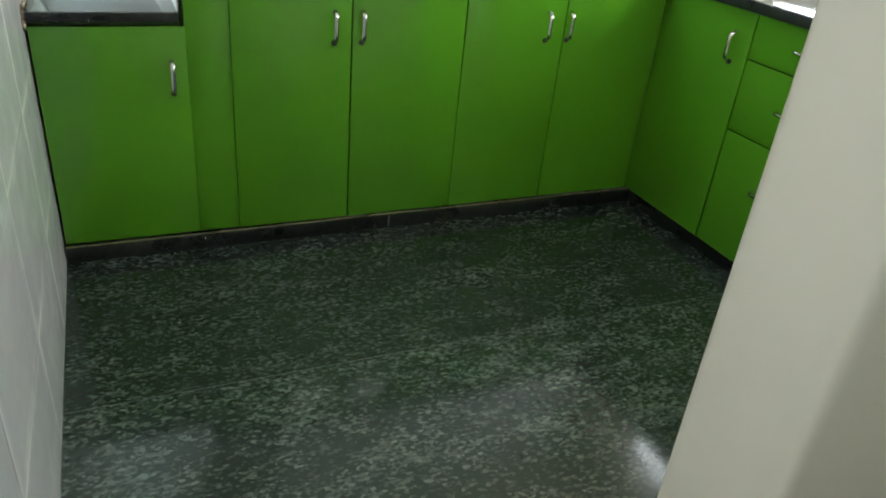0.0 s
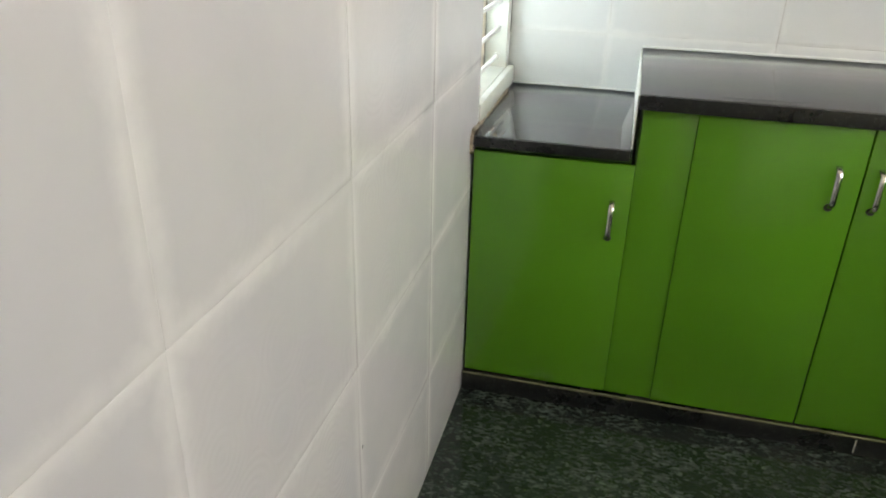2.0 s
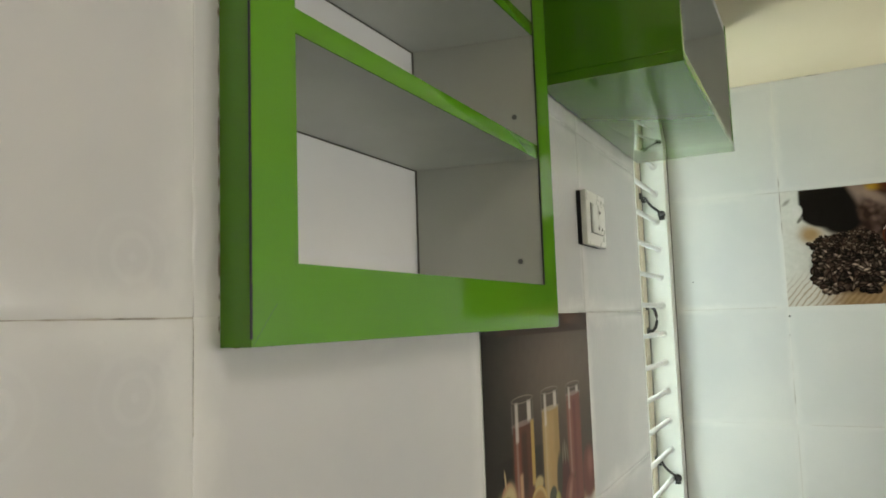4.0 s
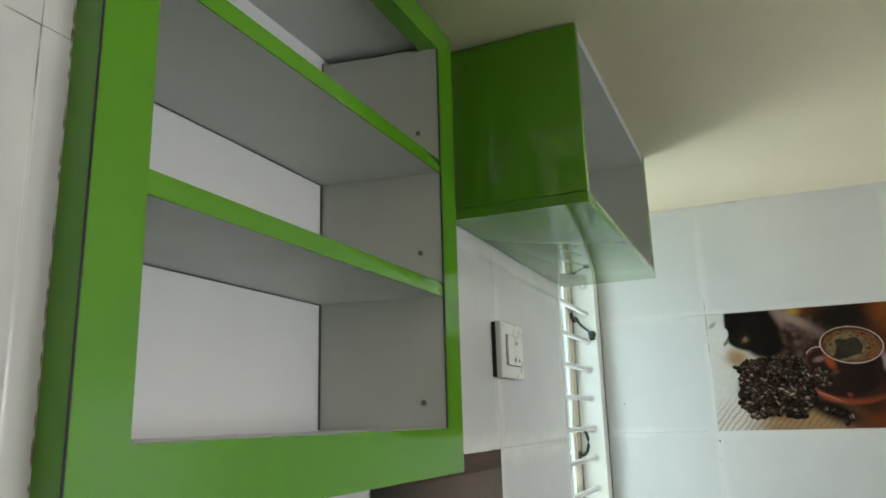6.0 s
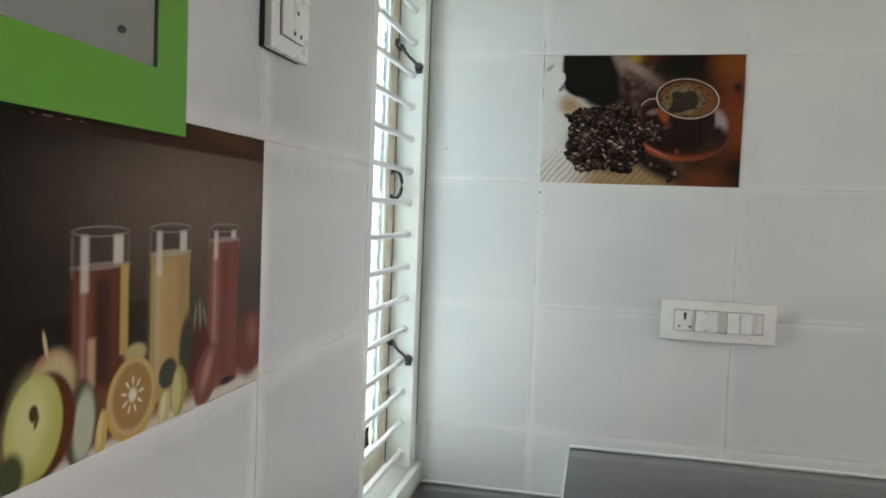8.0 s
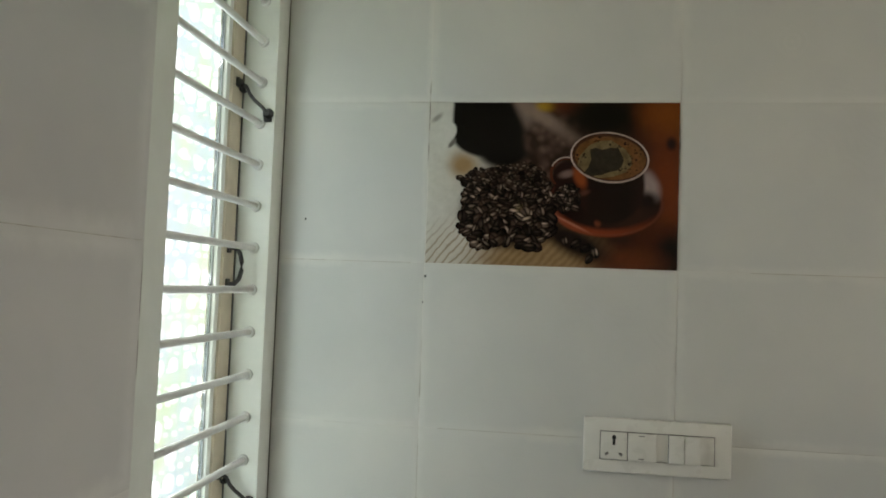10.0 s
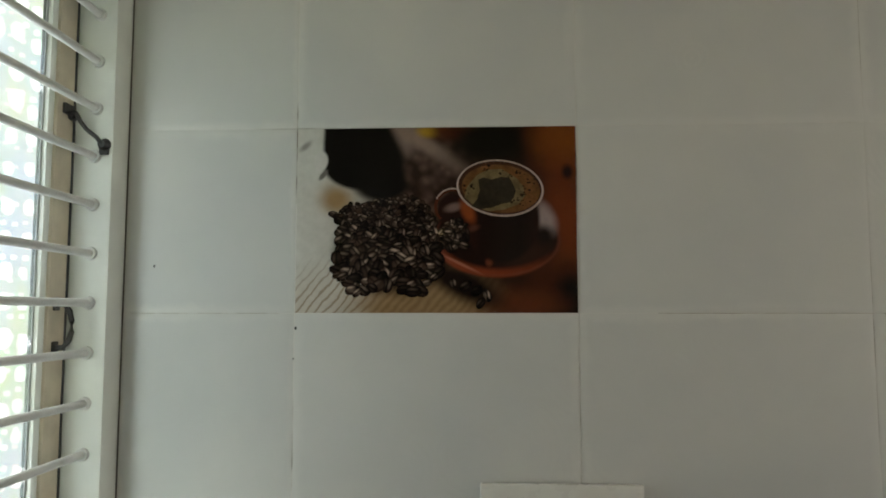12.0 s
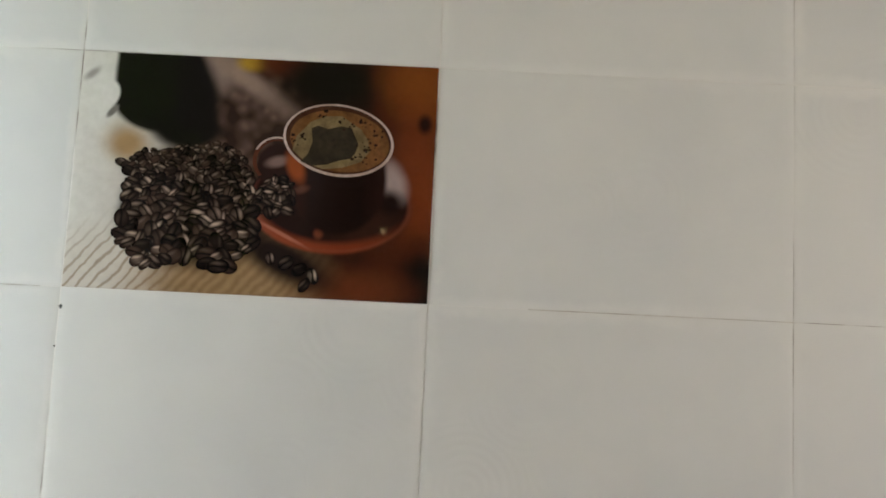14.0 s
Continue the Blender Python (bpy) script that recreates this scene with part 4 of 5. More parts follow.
HEAP = [(0.135, 0.352), (0.195, 0.385), (0.29, 0.400), (0.385, 0.418), (0.455, 0.40), (0.495, 0.335), (0.50, 0.24), (0.525, 0.14), (0.475, 0.105), (0.46, 0.075), (0.42, 0.065),
        (0.36, 0.10), (0.28, 0.085), (0.215, 0.068), (0.180, 0.095), (0.198, 0.122), (0.14, 0.130), (0.142, 0.205), (0.165, 0.245), (0.145, 0.285), (0.165, 0.315)]
ON_SAUCER = [(0.535, 0.315), (0.585, 0.335), (0.615, 0.305), (0.605, 0.235), (0.56, 0.225), (0.52, 0.235), (0.505, 0.27)]
bm = bmesh.new()
spots = [(x, y, 0.021) for x, y in ((0.497, 0.128), (0.563, 0.105), (0.607, 0.095), (0.645, 0.078), (0.682, 0.062), (0.660, 0.036), (0.135, 0.352), (0.15, 0.135))]
tries = 0
while len(spots) < 330 and tries < 30000:
    tries += 1
    x, y = rng.uniform(0.12, 0.63), rng.uniform(0.05, 0.42)
    if not (inside(x, y, HEAP) or inside(x, y, ON_SAUCER)):
        continue
    near = min(1.0, max(0.0, (0.40 - y) / 0.20))
    r = (0.0135 + 0.0128 * near) * (0.8 if inside(x, y, ON_SAUCER) else 1.0)
    if any((x - a) ** 2 + (y - b) ** 2 < (0.53 * (r + q)) ** 2 * rng.uniform(0.35, 1.2) for a, b, q in spots):
        continue
    spots.append((x, y, r))
spots.sort(key=lambda s: -s[1])
local, lit_up = bm.loops.layers.uv.new("bean"), bm.loops.layers.uv.new("lit")
for i, (x, y, r) in enumerate(spots):
    r *= rng.uniform(0.82, 1.22)
    q, rot = rng.uniform(0.55, 0.80), radians(rng.gauss(20, 48))
    c, s = math.cos(rot), math.sin(rot)
    ring = []
    for k in range(18):
        lx, ly = math.cos(k * math.tau / 18), math.sin(k * math.tau / 18)
        dx, dy = r * lx * c - r * q * ly * s, r * lx * s + r * q * ly * c
        ring.append((lx, ly, dx, dy, bm.verts.new((CX + CW * (x + dx), FACE - 0.00022 - i * 0.0000008, CZ + CW * (y + dy)))))
    f = bm.faces.new([v[4] for v in ring])
    f.material_index = 1 if y > 0.31 and x < 0.5 else 0
    for loop, (lx, ly, dx, dy, _) in zip(f.loops, ring):
        loop[local].uv = (lx, ly)
        loop[lit_up].uv = (dx / r, dy / r)
tagged(part("bean_heap_print", bm, [BEAN, BEAN_FAR], picture, "printed heap of roasted coffee beans"), kind="stuff")

CUP_DARK = ink("printed_cup_body", [(0.3, (0.010, 0.005, 0.004)), (0.7, (0.028, 0.009, 0.005))], by="noise", scale=14)
CUP_RED = ink("printed_red_glaze", [(0.3, (0.05, 0.015, 0.009)), (0.7, (0.12, 0.035, 0.018))], by="noise", scale=18)
RIM = ink("printed_rim", [(0.3, (0.34, 0.24, 0.20)), (0.7, (0.56, 0.46, 0.42))], by="noise", scale=26)
CREMA = ink("printed_crema", [(0.3, (0.085, 0.034, 0.012)), (0.5, (0.14, 0.062, 0.022)), (0.7, (0.20, 0.075, 0.028))], by="noise", scale=30)
FOAM = ink("printed_foam", [(0.3, (0.115, 0.080, 0.036)), (0.7, (0.20, 0.148, 0.072))], by="noise", scale=60)
COFFEE = ink("printed_coffee", [(0.3, (0.020, 0.015, 0.010)), (0.7, (0.040, 0.031, 0.021))], by="noise", scale=24)
SHADE = ink("printed_inner_shadow", [(0.3, (0.040, 0.016, 0.009)), (0.7, (0.065, 0.026, 0.014))], by="noise", scale=30)
bm = bmesh.new()
ellipse(bm, 0.562, 0.378, 0.066, 0.066, 25, 0.00049, 30, 1, (0.057, 0.057, 0.002, -0.002), (35.0, 200.0))
ellipse(bm, 0.562, 0.379, 0.066, 0.066, 25, 0.0005, 24, 2, (0.0620, 0.0620, 0.001, -0.001), (45.0, 130.0))
ellipse(bm, 0.730, 0.443, 0.155, 0.102, -7, 0.00052, 56, 2)
ellipse(bm, 0.7295, 0.444, 0.148, 0.0955, -7, 0.00053, 56, 7)
ellipse(bm, 0.733, 0.441, 0.139, 0.086, -7, 0.000535, 56, 3)
flat_poly(bm, [(0.604, 0.410), (0.612, 0.448), (0.650, 0.492), (0.690, 0.510), (0.735, 0.512), (0.790, 0.478), (0.812, 0.448), (0.818, 0.415), (0.795, 0.385), (0.745, 0.366), (0.69, 0.360), (0.645, 0.374)], 0.00054, 4)
flat_poly(bm, [(0.628, 0.378), (0.648, 0.402), (0.658, 0.436), (0.653, 0.474), (0.672, 0.482), (0.70, 0.474), (0.735, 0.483), (0.764, 0.480), (0.775, 0.458), (0.786, 0.434), (0.778, 0.408), (0.766, 0.393), (0.735, 0.386), (0.70, 0.373), (0.66, 0.368)], 0.00055, 5)
bubbles = [(0.690, 0.508), (0.748, 0.497), (0.80, 0.495), (0.622, 0.448), (0.612, 0.436), (0.792, 0.436), (0.812, 0.424), (0.782, 0.392), (0.80, 0.40), (0.84, 0.47)]
for i in range(64):
    hx, hy = bubbles[i % len(bubbles)]
    r = rng.uniform(0.0016, 0.0042) * (1.9 if i < 8 else 1.0)
    ellipse(bm, hx + rng.gauss(0, 0.013), hy + rng.gauss(0, 0.009), r, r * 0.8, 0, 0.00056 + i * 1e-7, 10, 6)
part("printed_cup", bm, [CUP_DARK, CUP_RED, RIM, CREMA, FOAM, COFFEE, BEAN_LO, SHADE], picture, "printed cup of black coffee")

# ---- picture tile: three glasses of juice and fruit ----
JY, JZ, JW, JH = 1.659, 1.173, 0.420, 0.299
juice = Print("juice_print", 0.32).lay(1, (JY, JZ), JW)
p = juice
p.b.inputs["Specular IOR Level"].default_value = 0.07
col = p.ramp(p.u, [(0.0, (0.016, 0.012, 0.009)), (0.25, (0.030, 0.022, 0.016)), (0.7, (0.085, 0.058, 0.042)), (1.0, (0.065, 0.045, 0.034))])
col = p.mix(p.blob(0.70, 0.53, 0.38, 0.15, 0, 0.9), col, (0.135, 0.098, 0.074))
col = p.mix(p.math("MULTIPLY", p.edge(p.v, 0.300, 0.006, False), p.edge(p.u, 0.45, 0.25, False)), col, (0.018, 0.012, 0.009))
col = p.mix(p.math("MULTIPLY", p.edge(p.v, 0.645, 0.004), p.edge(p.u, 0.12, 0.05)), col, (0.045, 0.022, 0.013))
col = p.mix(p.blob(0.80, 0.69, 0.12, 0.022, -4, 0.4, 0.3), col, (0.075, 0.030, 0.015))
table = p.edge(p.math("SUBTRACT", p.v, p.math("MULTIPLY", p.u, 0.025)), 0.035, 0.022, False)
col = p.mix(table, col, (0.30, 0.175, 0.10))
col = p.mix(p.edge(p.math("SUBTRACT", p.v, p.math("MULTIPLY", p.u, 0.03)), 0.008, 0.014, False), col, (0.56, 0.50, 0.44))
col = p.mix(p.rect(0.0, 0.06, 0.03, 0.12, 0.04), col, (0.16, 0.085, 0.04))


def glass(u0, u1, v0, top, fill, lo, hi, core):
    """A tall printed glass: bright rim, pale streaks, liquid with a brighter core."""
    global col
    w, mid = u1 - u0, (u0 + u1) / 2
    col = p.mix(p.math("MULTIPLY", p.rect(u0, u1, fill, top - 0.008, 0.005), 0.7), col, (0.060, 0.045, 0.035))
    col = p.mix(p.rect(u0 + 0.03 * w, u1 - 0.03 * w, v0, fill, 0.006), col, lo)
    col = p.mix(p.math("MULTIPLY", p.rect(u0 + 0.10 * w, u0 + 0.60 * w, v0 + 0.01, fill - 0.02, 0.035), 0.8), col, hi)
    col = p.mix(p.rect(u0 + 0.36 * w, u0 + 0.66 * w, v0 + 0.02, fill - 0.02, 0.02), col, core)
    rim = p.math("SUBTRACT", p.blob(mid, top - 0.008, w * 0.50, 0.012, 0, 0.10, 0.0), p.blob(mid, top - 0.008, w * 0.46, 0.008, 0, 0.14, 0.0), True)
    col = p.mix(p.math("MULTIPLY", rim, 0.55), col, (0.30, 0.25, 0.21))
    col = p.mix(p.math("MULTIPLY", p.blob(mid, fill, w * 0.47, 0.008, 0, 0.3, 0.05), 0.8), col, tuple(0.5 * (c + 0.32) for c in hi))
    for s0, s1, a0, k in ((0.15, 0.24, v0 + 0.05, 0.22), (0.15, 0.28, fill - 0.05, 0.75), (0.70, 0.88, fill + 0.002, 0.9), (0.955, 0.985, fill - 0.02, 0.22), (0.0, 0.03, fill - 0.02, 0.22)):
        col = p.mix(p.math("MULTIPLY", p.rect(u0 + s0 * w, u0 + s1 * w, a0, top - 0.016, 0.007), k), col, (0.56, 0.50, 0.45))


glass(0.196, 0.374, 0.115, 0.462, 0.384, (0.10, 0.034, 0.020), (0.20, 0.060, 0.030), (0.050, 0.020, 0.014))
col = p.mix(p.rect(0.345, 0.372, 0.19, 0.385, 0.006), col, (0.44, 0.29, 0.085))
col = p.mix(p.rect(0.205, 0.36, 0.02, 0.125, 0.012), col, (0.13, 0.060, 0.030))
col = p.mix(p.math("MULTIPLY", p.rect(0.245, 0.268, 0.14, 0.24, 0.008), 0.7), col, (0.56, 0.36, 0.22))
glass(0.446, 0.616, 0.055, 0.466, 0.400, (0.33, 0.215, 0.085), (0.45, 0.32, 0.15), (0.40, 0.26, 0.11))
glass(0.700, 0.862, 0.03, 0.463, 0.424, (0.185, 0.060, 0.045), (0.28, 0.115, 0.088), (0.15, 0.045, 0.036))
for cx, cy, rx, ry, rot, soft, ink_c in (
        (0.935, 0.12, 0.075, 0.095, 0, 0.25, (0.15, 0.045, 0.034)), (0.95, 0.15, 0.03, 0.04, 0, 0.8, (0.26, 0.10, 0.08)),
        (0.655, 0.135, 0.058, 0.085, 0, 0.2, (0.085, 0.028, 0.022)), (0.640, 0.235, 0.006, 0.032, -8, 0.5, (0.19, 0.17, 0.13)), (0.662, 0.240, 0.006, 0.036, 4, 0.5, (0.22, 0.19, 0.15)), (0.685, 0.232, 0.006, 0.030, 16, 0.5, (0.17, 0.15, 0.11)),
        (0.702, 0.075, 0.055, 0.085, -28, 0.12, (0.18, 0.060, 0.046)), (0.700, 0.085, 0.018, 0.05, -28, 0.8, (0.34, 0.17, 0.13)), (0.762, 0.14, 0.006, 0.012, -28, 0.5, (0.10, 0.05, 0.03)),
        (0.805, 0.038, 0.035, 0.010, 0, 0.5, (0.02, 0.012, 0.010)), (0.600, 0.17, 0.028, 0.075, -6, 0.3, (0.055, 0.052, 0.036)),
        (0.150, 0.175, 0.058, 0.060, 0, 0.10, (0.30, 0.10, 0.07)), (0.160, 0.175, 0.050, 0.055, 0, 0.35, (0.46, 0.37, 0.20)), (0.132, 0.248, 0.005, 0.026, 12, 0.4, (0.50, 0.38, 0.22)),
        (0.228, 0.075, 0.044, 0.085, -6, 0.10, (0.08, 0.075, 0.045)), (0.238, 0.07, 0.030, 0.072, -6, 0.25, (0.42, 0.43, 0.33)),
        (0.128, 0.098, 0.084, 0.100, -8, 0.07, (0.09, 0.028, 0.012)), (0.108, 0.100, 0.070, 0.098, -6, 0.07, (0.40, 0.38, 0.10)), (0.098, 0.115, 0.045, 0.072, -6, 0.7, (0.56, 0.54, 0.24)),
        (0.105, 0.128, 0.011, 0.016, 0, 0.3, (0.06, 0.045, 0.015)), (0.112, 0.112, 0.005, 0.014, -20, 0.4, (0.10, 0.08, 0.02)),
        (0.052, 0.03, 0.03, 0.04, 0, 0.3, (0.06, 0.075, 0.03)), (0.40, 0.185, 0.038, 0.022, 0, 0.3, (0.42, 0.33, 0.16)),
        (0.392, 0.085, 0.088, 0.094, -6, 0.05, (0.47, 0.30, 0.085)), (0.392, 0.092, 0.078, 0.082, -6, 0.06, (0.50, 0.38, 0.19)), (0.392, 0.093, 0.070, 0.074, -6, 0.12, (0.32, 0.185, 0.065))):
    col = p.mix(p.blob(cx, cy, rx, ry, rot, soft, 0.02), col, ink_c)
for k in range(9):
    ang = radians(40 * k + 8)
    col = p.mix(p.blob(0.392 + 0.030 * math.cos(ang), 0.095 + 0.032 * math.sin(ang), 0.010, 0.0035, 40 * k + 8, 0.4, 0.02), col, (0.62, 0.55, 0.42))
for cx, cy, rx, ry, rot, soft, ink_c in (
        (0.392, 0.095, 0.014, 0.015, 0, 0.4, (0.66, 0.60, 0.48)), (0.525, 0.115, 0.038, 0.034, 30, 0.15, (0.060, 0.062, 0.040)),
        (0.572, 0.062, 0.030, 0.062, -4, 0.10, (0.30, 0.27, 0.075)), (0.562, 0.062, 0.020, 0.054, -4, 0.35, (0.50, 0.43, 0.20)),
        (0.512, 0.032, 0.024, 0.046, -14, 0.12, (0.50, 0.42, 0.18)), (0.508, 0.040, 0.010, 0.030, -14, 0.5, (0.62, 0.57, 0.36)),
        (0.290, 0.035, 0.018, 0.052, -8, 0.12, (0.50, 0.35, 0.11)), (0.286, 0.045, 0.007, 0.034, -8, 0.5, (0.60, 0.46, 0.20))):
    col = p.mix(p.blob(cx, cy, rx, ry, rot, soft, 0.02), col, ink_c)
col = p.mix(1.0, col, p.ramp(p.noise(55, 4), [(0.3, 0.94), (0.7, 1.04)]), "MULTIPLY")
p.colour(col)
juice_tile = thing("picture_tile", (0, JY + JW / 2, JZ), "glossy printed tile of juice glasses and fruit", "picture")
part("tile_body", boxed(-0.003, 0.0005, JY + 0.0006, JY + JW - 0.0006, JZ + 0.0006, JZ + JH - 0.0006, 0.0004, 1), TILE, juice_tile, "white tile body")
part("printed_face", boxed(0.0006, 0.001, JY + 0.0008, JY + JW - 0.0008, JZ + 0.0008, JZ + JH - 0.0008), juice.m, juice_tile, "juice photograph print")


# ---- small marks ----
def mark(wall, a, b, r, place, name="chip"):
    bm = bmesh.new()
    ring = [bm.verts.new((r * (1 + 0.3 * math.sin(3 * t)) * math.cos(t), r * 1.3 * math.sin(t), 0.0004)) for t in [i * math.tau / 9 for i in range(9)]]
    top = bm.verts.new((0, 0, 0.0007))
    for i in range(9):
        bm.faces.new((ring[i], ring[(i + 1) % 9], top))
    ob = new(name, mesh_of(name, bm, GASKET))
    ob.parent = wall
    ob.matrix_basis = place(a, b)


LEFT_AT = Matrix(((0, 0, 1, 0), (1, 0, 0, 0), (0, 1, 0, 0), (0, 0, 0, 1)))
BACK_AT = Matrix(((1, 0, 0, 0), (0, 0, -1, 0), (0, 1, 0, 0), (0, 0, 0, 1)))
mark(wall_left, 1.667, 0.416, 0.0028, lambda a, b: Matrix.Translation((0, a, b)) @ LEFT_AT)
for x, z, r in ((0.268, 1.448, 0.0022), (0.035, 1.548, 0.0018), (0.265, 1.40, 0.0012)):
    mark(wall_back, x, z, r, lambda a, b: Matrix.Translation((a, BACK, b)) @ BACK_AT)

SHELF_FILLER = painted("brown_dried_glue", (0.20, 0.155, 0.11), 0.85, 0.5, 60, 140, 0.8)
PLASTER = painted("rough_white_filler", (0.42, 0.36, 0.28), 0.9, 0.35, 60, 140, 0.8)


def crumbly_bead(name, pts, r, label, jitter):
    """A hand-smeared bead of filler along a line."""
    bm = bmesh.new()
    pts = [Vector(p) for p in pts]
    n = 120
    path = []
    for i in range(n + 1):
        f = i / n * (len(pts) - 1)
        k = min(int(f), len(pts) - 2)
        path.append(pts[k].lerp(pts[k + 1], f - k))
    rings = []
    for i, p in enumerate(path):
        d = (path[min(i + 1, n)] - path[max(i - 1, 0)]).normalized().to_track_quat("Z", "Y")
        rr = r * (0.45 + jitter * rng.random())
        rings.append([bm.verts.new(p + d @ Vector((rr * math.cos(a), rr * math.sin(a), 0))) for a in [q * math.tau / 6 for q in range(6)]])
    for a, b in zip(rings, rings[1:]):
        for q in range(6):
            bm.faces.new((a[q], a[(q + 1) % 6], b[(q + 1) % 6], b[q]))
    bm.faces.new(rings[0])
    bm.faces.new(rings[-1])
    return structure(name, bm, SHELF_FILLER if "shelf" in name else PLASTER, label, "filler")


crumbly_bead("trim_shelf_filler", [(-0.0005, 1.262, 1.4535), (-0.0005, 1.858, 1.4535)], 0.0017, "uneven brownish filler under the green shelf frame", 1.1)
crumbly_bead("trim_worktop_filler", [(0.003, 2.415, 0.672), (0.003, 2.413, 0.70), (0.003, 2.43, 0.722), (0.003, 2.55, 0.717), (0.003, 2.9, 0.716)], 0.0042, "rough filler where worktop meets the tiles", 1.2)

crumbly_bead("trim_shelf_side_filler", [(-0.0006, 1.2572, 1.46), (-0.0006, 1.2572, SLAB_Z - 0.006)], 0.0010, "thin brownish filler beside the green shelf frame", 0.7)
GRIME = painted("grey_brown_joint_grime", (0.40, 0.37, 0.33), 0.8, 0.5, 30, 200, 0.5)


def grimy_joint(wall_axis, a0, b0, a1, b1, width, label):
    """A worn dark line of grime lying in a tile joint, thinning out unevenly."""
    bm = bmesh.new()
    n = 40
    d = Vector((a1 - a0, b1 - b0)).normalized()
    rows = []
    for i in range(n + 1):
        f = i / n
        w = width * (0.25 + 0.75 * rng.random())
        c = Vector((a0 + (a1 - a0) * f, b0 + (b1 - b0) * f))
        pair = []
        for side in (-1, 1):
            q = c + Vector((-d.y, d.x)) * side * w / 2
            pair.append(bm.verts.new((0.0003, q.x, q.y) if wall_axis == "left" else (q.x, BACK - 0.0003, q.y)))
        rows.append(pair)
    for p0, p1 in zip(rows, rows[1:]):
        bm.faces.new((p0[0], p0[1], p1[1], p1[0]))
    structure("trim_joint_grime", bm, GRIME, label, "joint grime")


grimy_joint("left", 0.93, 1.472, 1.235, 1.472, 0.0016, "grey-brown grime in a level tile joint")
grimy_joint("left", 1.235, 1.20, 1.235, 1.31, 0.0013, "grey-brown grime in an upright tile joint")
grimy_joint("left", 1.235, 1.40, 1.235, 1.47, 0.0009, "faint grime in an upright tile joint")
grimy_joint("left", 2.079, 1.472, 2.502, 1.472, 0.0011, "thin grime in a level tile joint by the window")
grimy_joint("back", 0.84, 1.472, 1.167, 1.472, 0.0011, "dark hairline in a level tile joint")
grimy_joint("back", 0.716, 0.86, 0.716, 1.118, 0.0012, "dark hairline in the joint under the switch plate")
grimy_joint("back", CX, 0.90, CX, 1.15, 0.0011, "dark hairline in an upright tile joint")
grimy_joint("back", 0.30, 1.173, 0.555, 1.173, 0.0010, "dark hairline in the joint beside the switch plate")
grimy_joint("back", 0.0, 1.472, 0.24, 1.472, 0.0010, "dark hairline in a level tile joint near the window")

# ---- floor slabs ----
structure("floor_joint", boxed(0.0, RIGHT, 1.7560, 1.7582, -0.011, -0.0008), painted("pale_joint_filler", (0.050, 0.060, 0.050), 0.5, 0.6, 9), "pale filled joint between granite slabs", "floor joint")

for y0, y1 in ((-2.198, 0.619), (0.621, 1.7562), (1.7580, BACK - 0.01)):
    ob = new("granite_slab", mesh_of("granite_slab", boxed(0.0, RIGHT, y0, y1, -0.012, 0.0, 0.0008, 1), FLOOR if y0 > 1.7 else FLOOR_PALE))
    ob.parent = floor

# ---- wall tiles ----
TILE_MESHES = {}


def tile_mesh(w, h, glaze):
    """One glazed tile in its own plane: cushioned edges, face at z = 0."""
    key = (round(w, 3), round(h, 3), glaze.name)
    if key not in TILE_MESHES:
        bm = bmesh.new()
        rings = []
        cush = min(0.03, 0.3 * min(w, h))
        for inset, z in ((0.0, -0.005), (0.0, -0.0003), (0.0006, -0.00009), (0.35 * cush, -0.00004), (cush, 0.0)):
            x, y = w / 2 - inset, h / 2 - inset
            rings.append([bm.verts.new((sx * x, sy * y, z)) for sx, sy in ((-1, -1), (1, -1), (1, 1), (-1, 1))])
        for a, b in zip(rings, rings[1:]):
            for k in range(4):
                bm.faces.new((a[k], a[(k + 1) % 4], b[(k + 1) % 4], b[k]))
        bm.faces.new(rings[-1])
        me = mesh_of("tile", bm, glaze)
        TILE_MESHES[key] = me
    return TILE_MESHES[key]


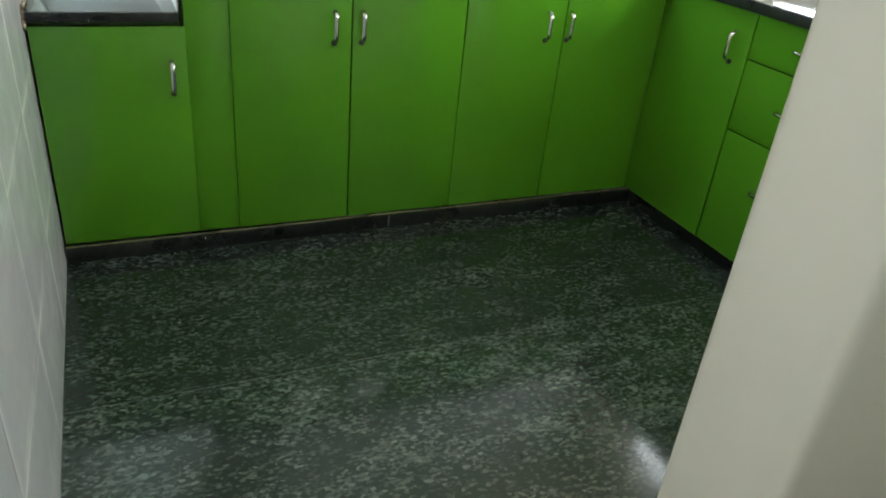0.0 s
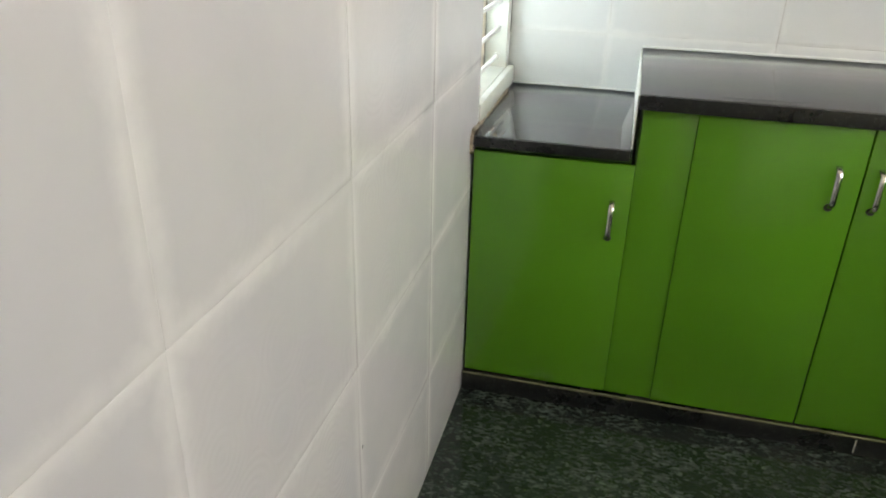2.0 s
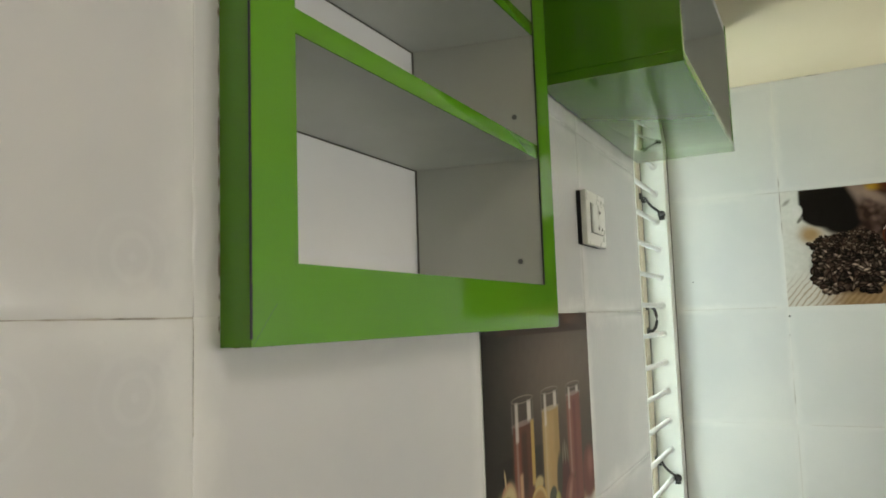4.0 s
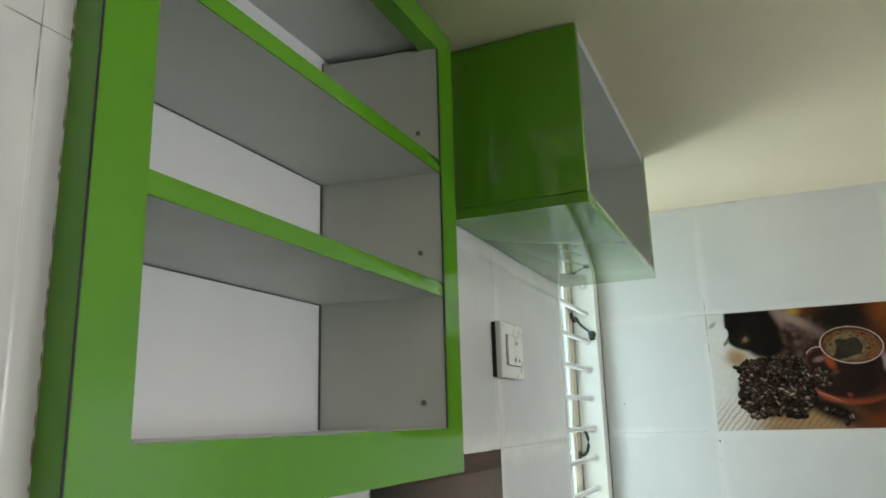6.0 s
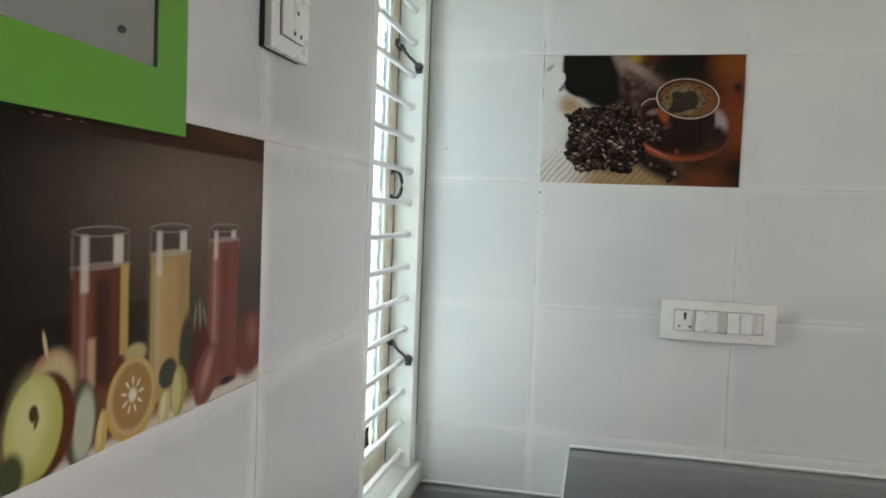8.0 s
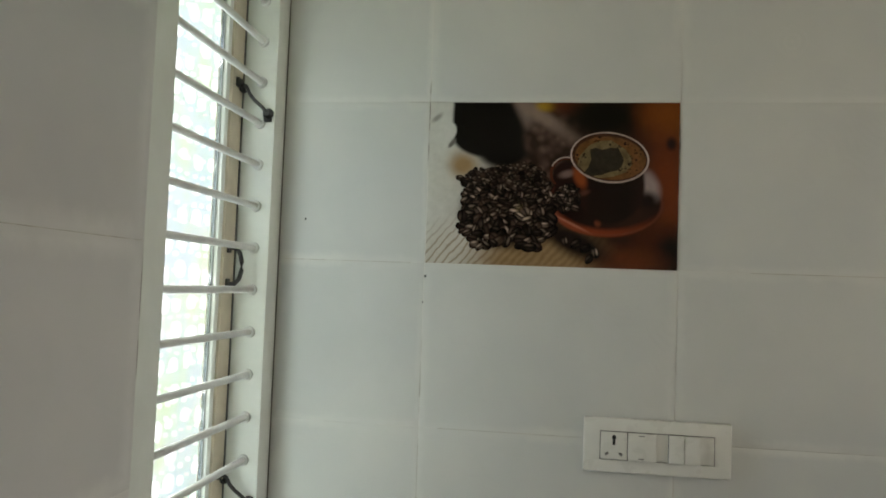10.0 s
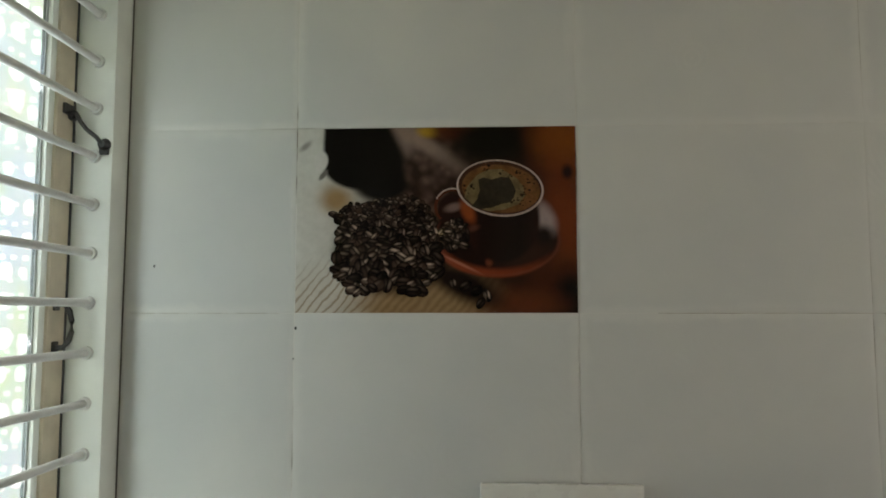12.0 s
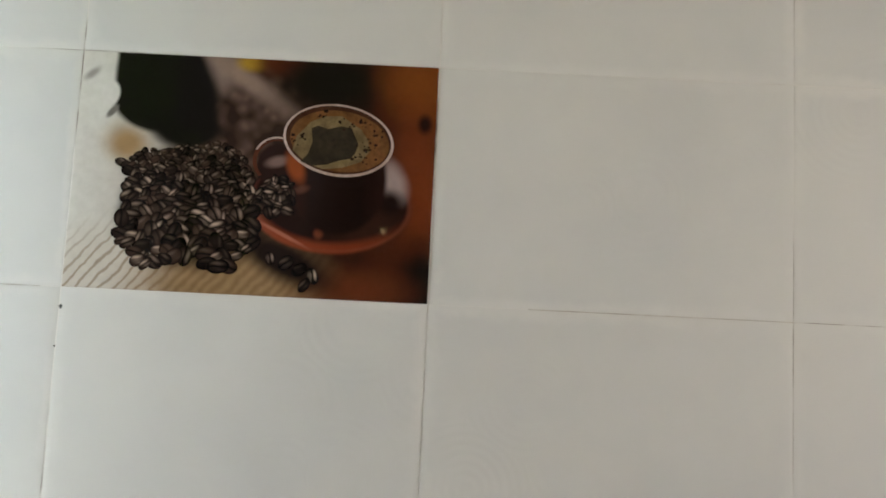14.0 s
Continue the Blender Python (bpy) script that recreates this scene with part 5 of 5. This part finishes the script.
def cut(rects, hole):
    out = []
    a0, a1, b0, b1 = hole
    for x0, x1, y0, y1 in rects:
        if x1 <= a0 or x0 >= a1 or y1 <= b0 or y0 >= b1:
            out.append((x0, x1, y0, y1))
            continue
        if x0 < a0:
            out.append((x0, a0, y0, y1))
        if x1 > a1:
            out.append((a1, x1, y0, y1))
        m0, m1 = max(x0, a0), min(x1, a1)
        if y0 < b0:
            out.append((m0, m1, y0, b0))
        if y1 > b1:
            out.append((m0, m1, b1, y1))
    return out


def lay_tiles(wall, cols, rows, holes, place):
    for c0, c1 in zip(cols, cols[1:]):
        for r0, r1 in zip(rows, rows[1:]):
            rects = [(c0, c1, r0, r1)]
            g = 0.0001 if wall is wall_left and r1 < 1.0 else 0.0004
            for h in holes:
                rects = cut(rects, h)
            for a0, a1, b0, b1 in rects:
                if a1 - a0 < 0.012 or b1 - b0 < 0.012:
                    continue
                ob = new("tile", tile_mesh(a1 - a0 - 2 * g, b1 - b0 - 2 * g, TILE_WIPED_DIM if wall is wall_left else TILE))
                ob.parent = wall
                tilt = Euler((rng.uniform(-1, 1) * 0.0016, rng.uniform(-1, 1) * 0.0016, 0)).to_matrix().to_4x4()
                ob.matrix_basis = place((a0 + a1) / 2, (b0 + b1) / 2) @ tilt


ROWS_Z = [0.0, 0.273, 0.573, 0.872, 1.173, 1.472, 1.772, SLAB_Z]
on_left = Matrix(((0, 0, 1, 0), (1, 0, 0, 0), (0, 1, 0, 0), (0, 0, 0, 1)))
on_back = Matrix(((1, 0, 0, 0), (0, 0, -1, 0), (0, 1, 0, 0), (0, 0, 0, 1)))
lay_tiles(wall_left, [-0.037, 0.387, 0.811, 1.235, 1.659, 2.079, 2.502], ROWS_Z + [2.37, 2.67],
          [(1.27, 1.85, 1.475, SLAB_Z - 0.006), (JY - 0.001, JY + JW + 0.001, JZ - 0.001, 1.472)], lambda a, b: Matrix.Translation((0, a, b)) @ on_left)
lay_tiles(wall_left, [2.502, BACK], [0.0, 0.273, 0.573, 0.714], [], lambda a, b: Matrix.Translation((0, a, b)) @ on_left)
lay_tiles(wall_back, [-0.016, CX, CX + CW, 1.167, 1.617, 2.067, RIGHT], ROWS_Z[2:],
          [(CX - 0.001, CX + CW + 0.001, CZ - 0.0005, CZ + 0.3005)], lambda a, b: Matrix.Translation((a, BACK, b)) @ on_back)
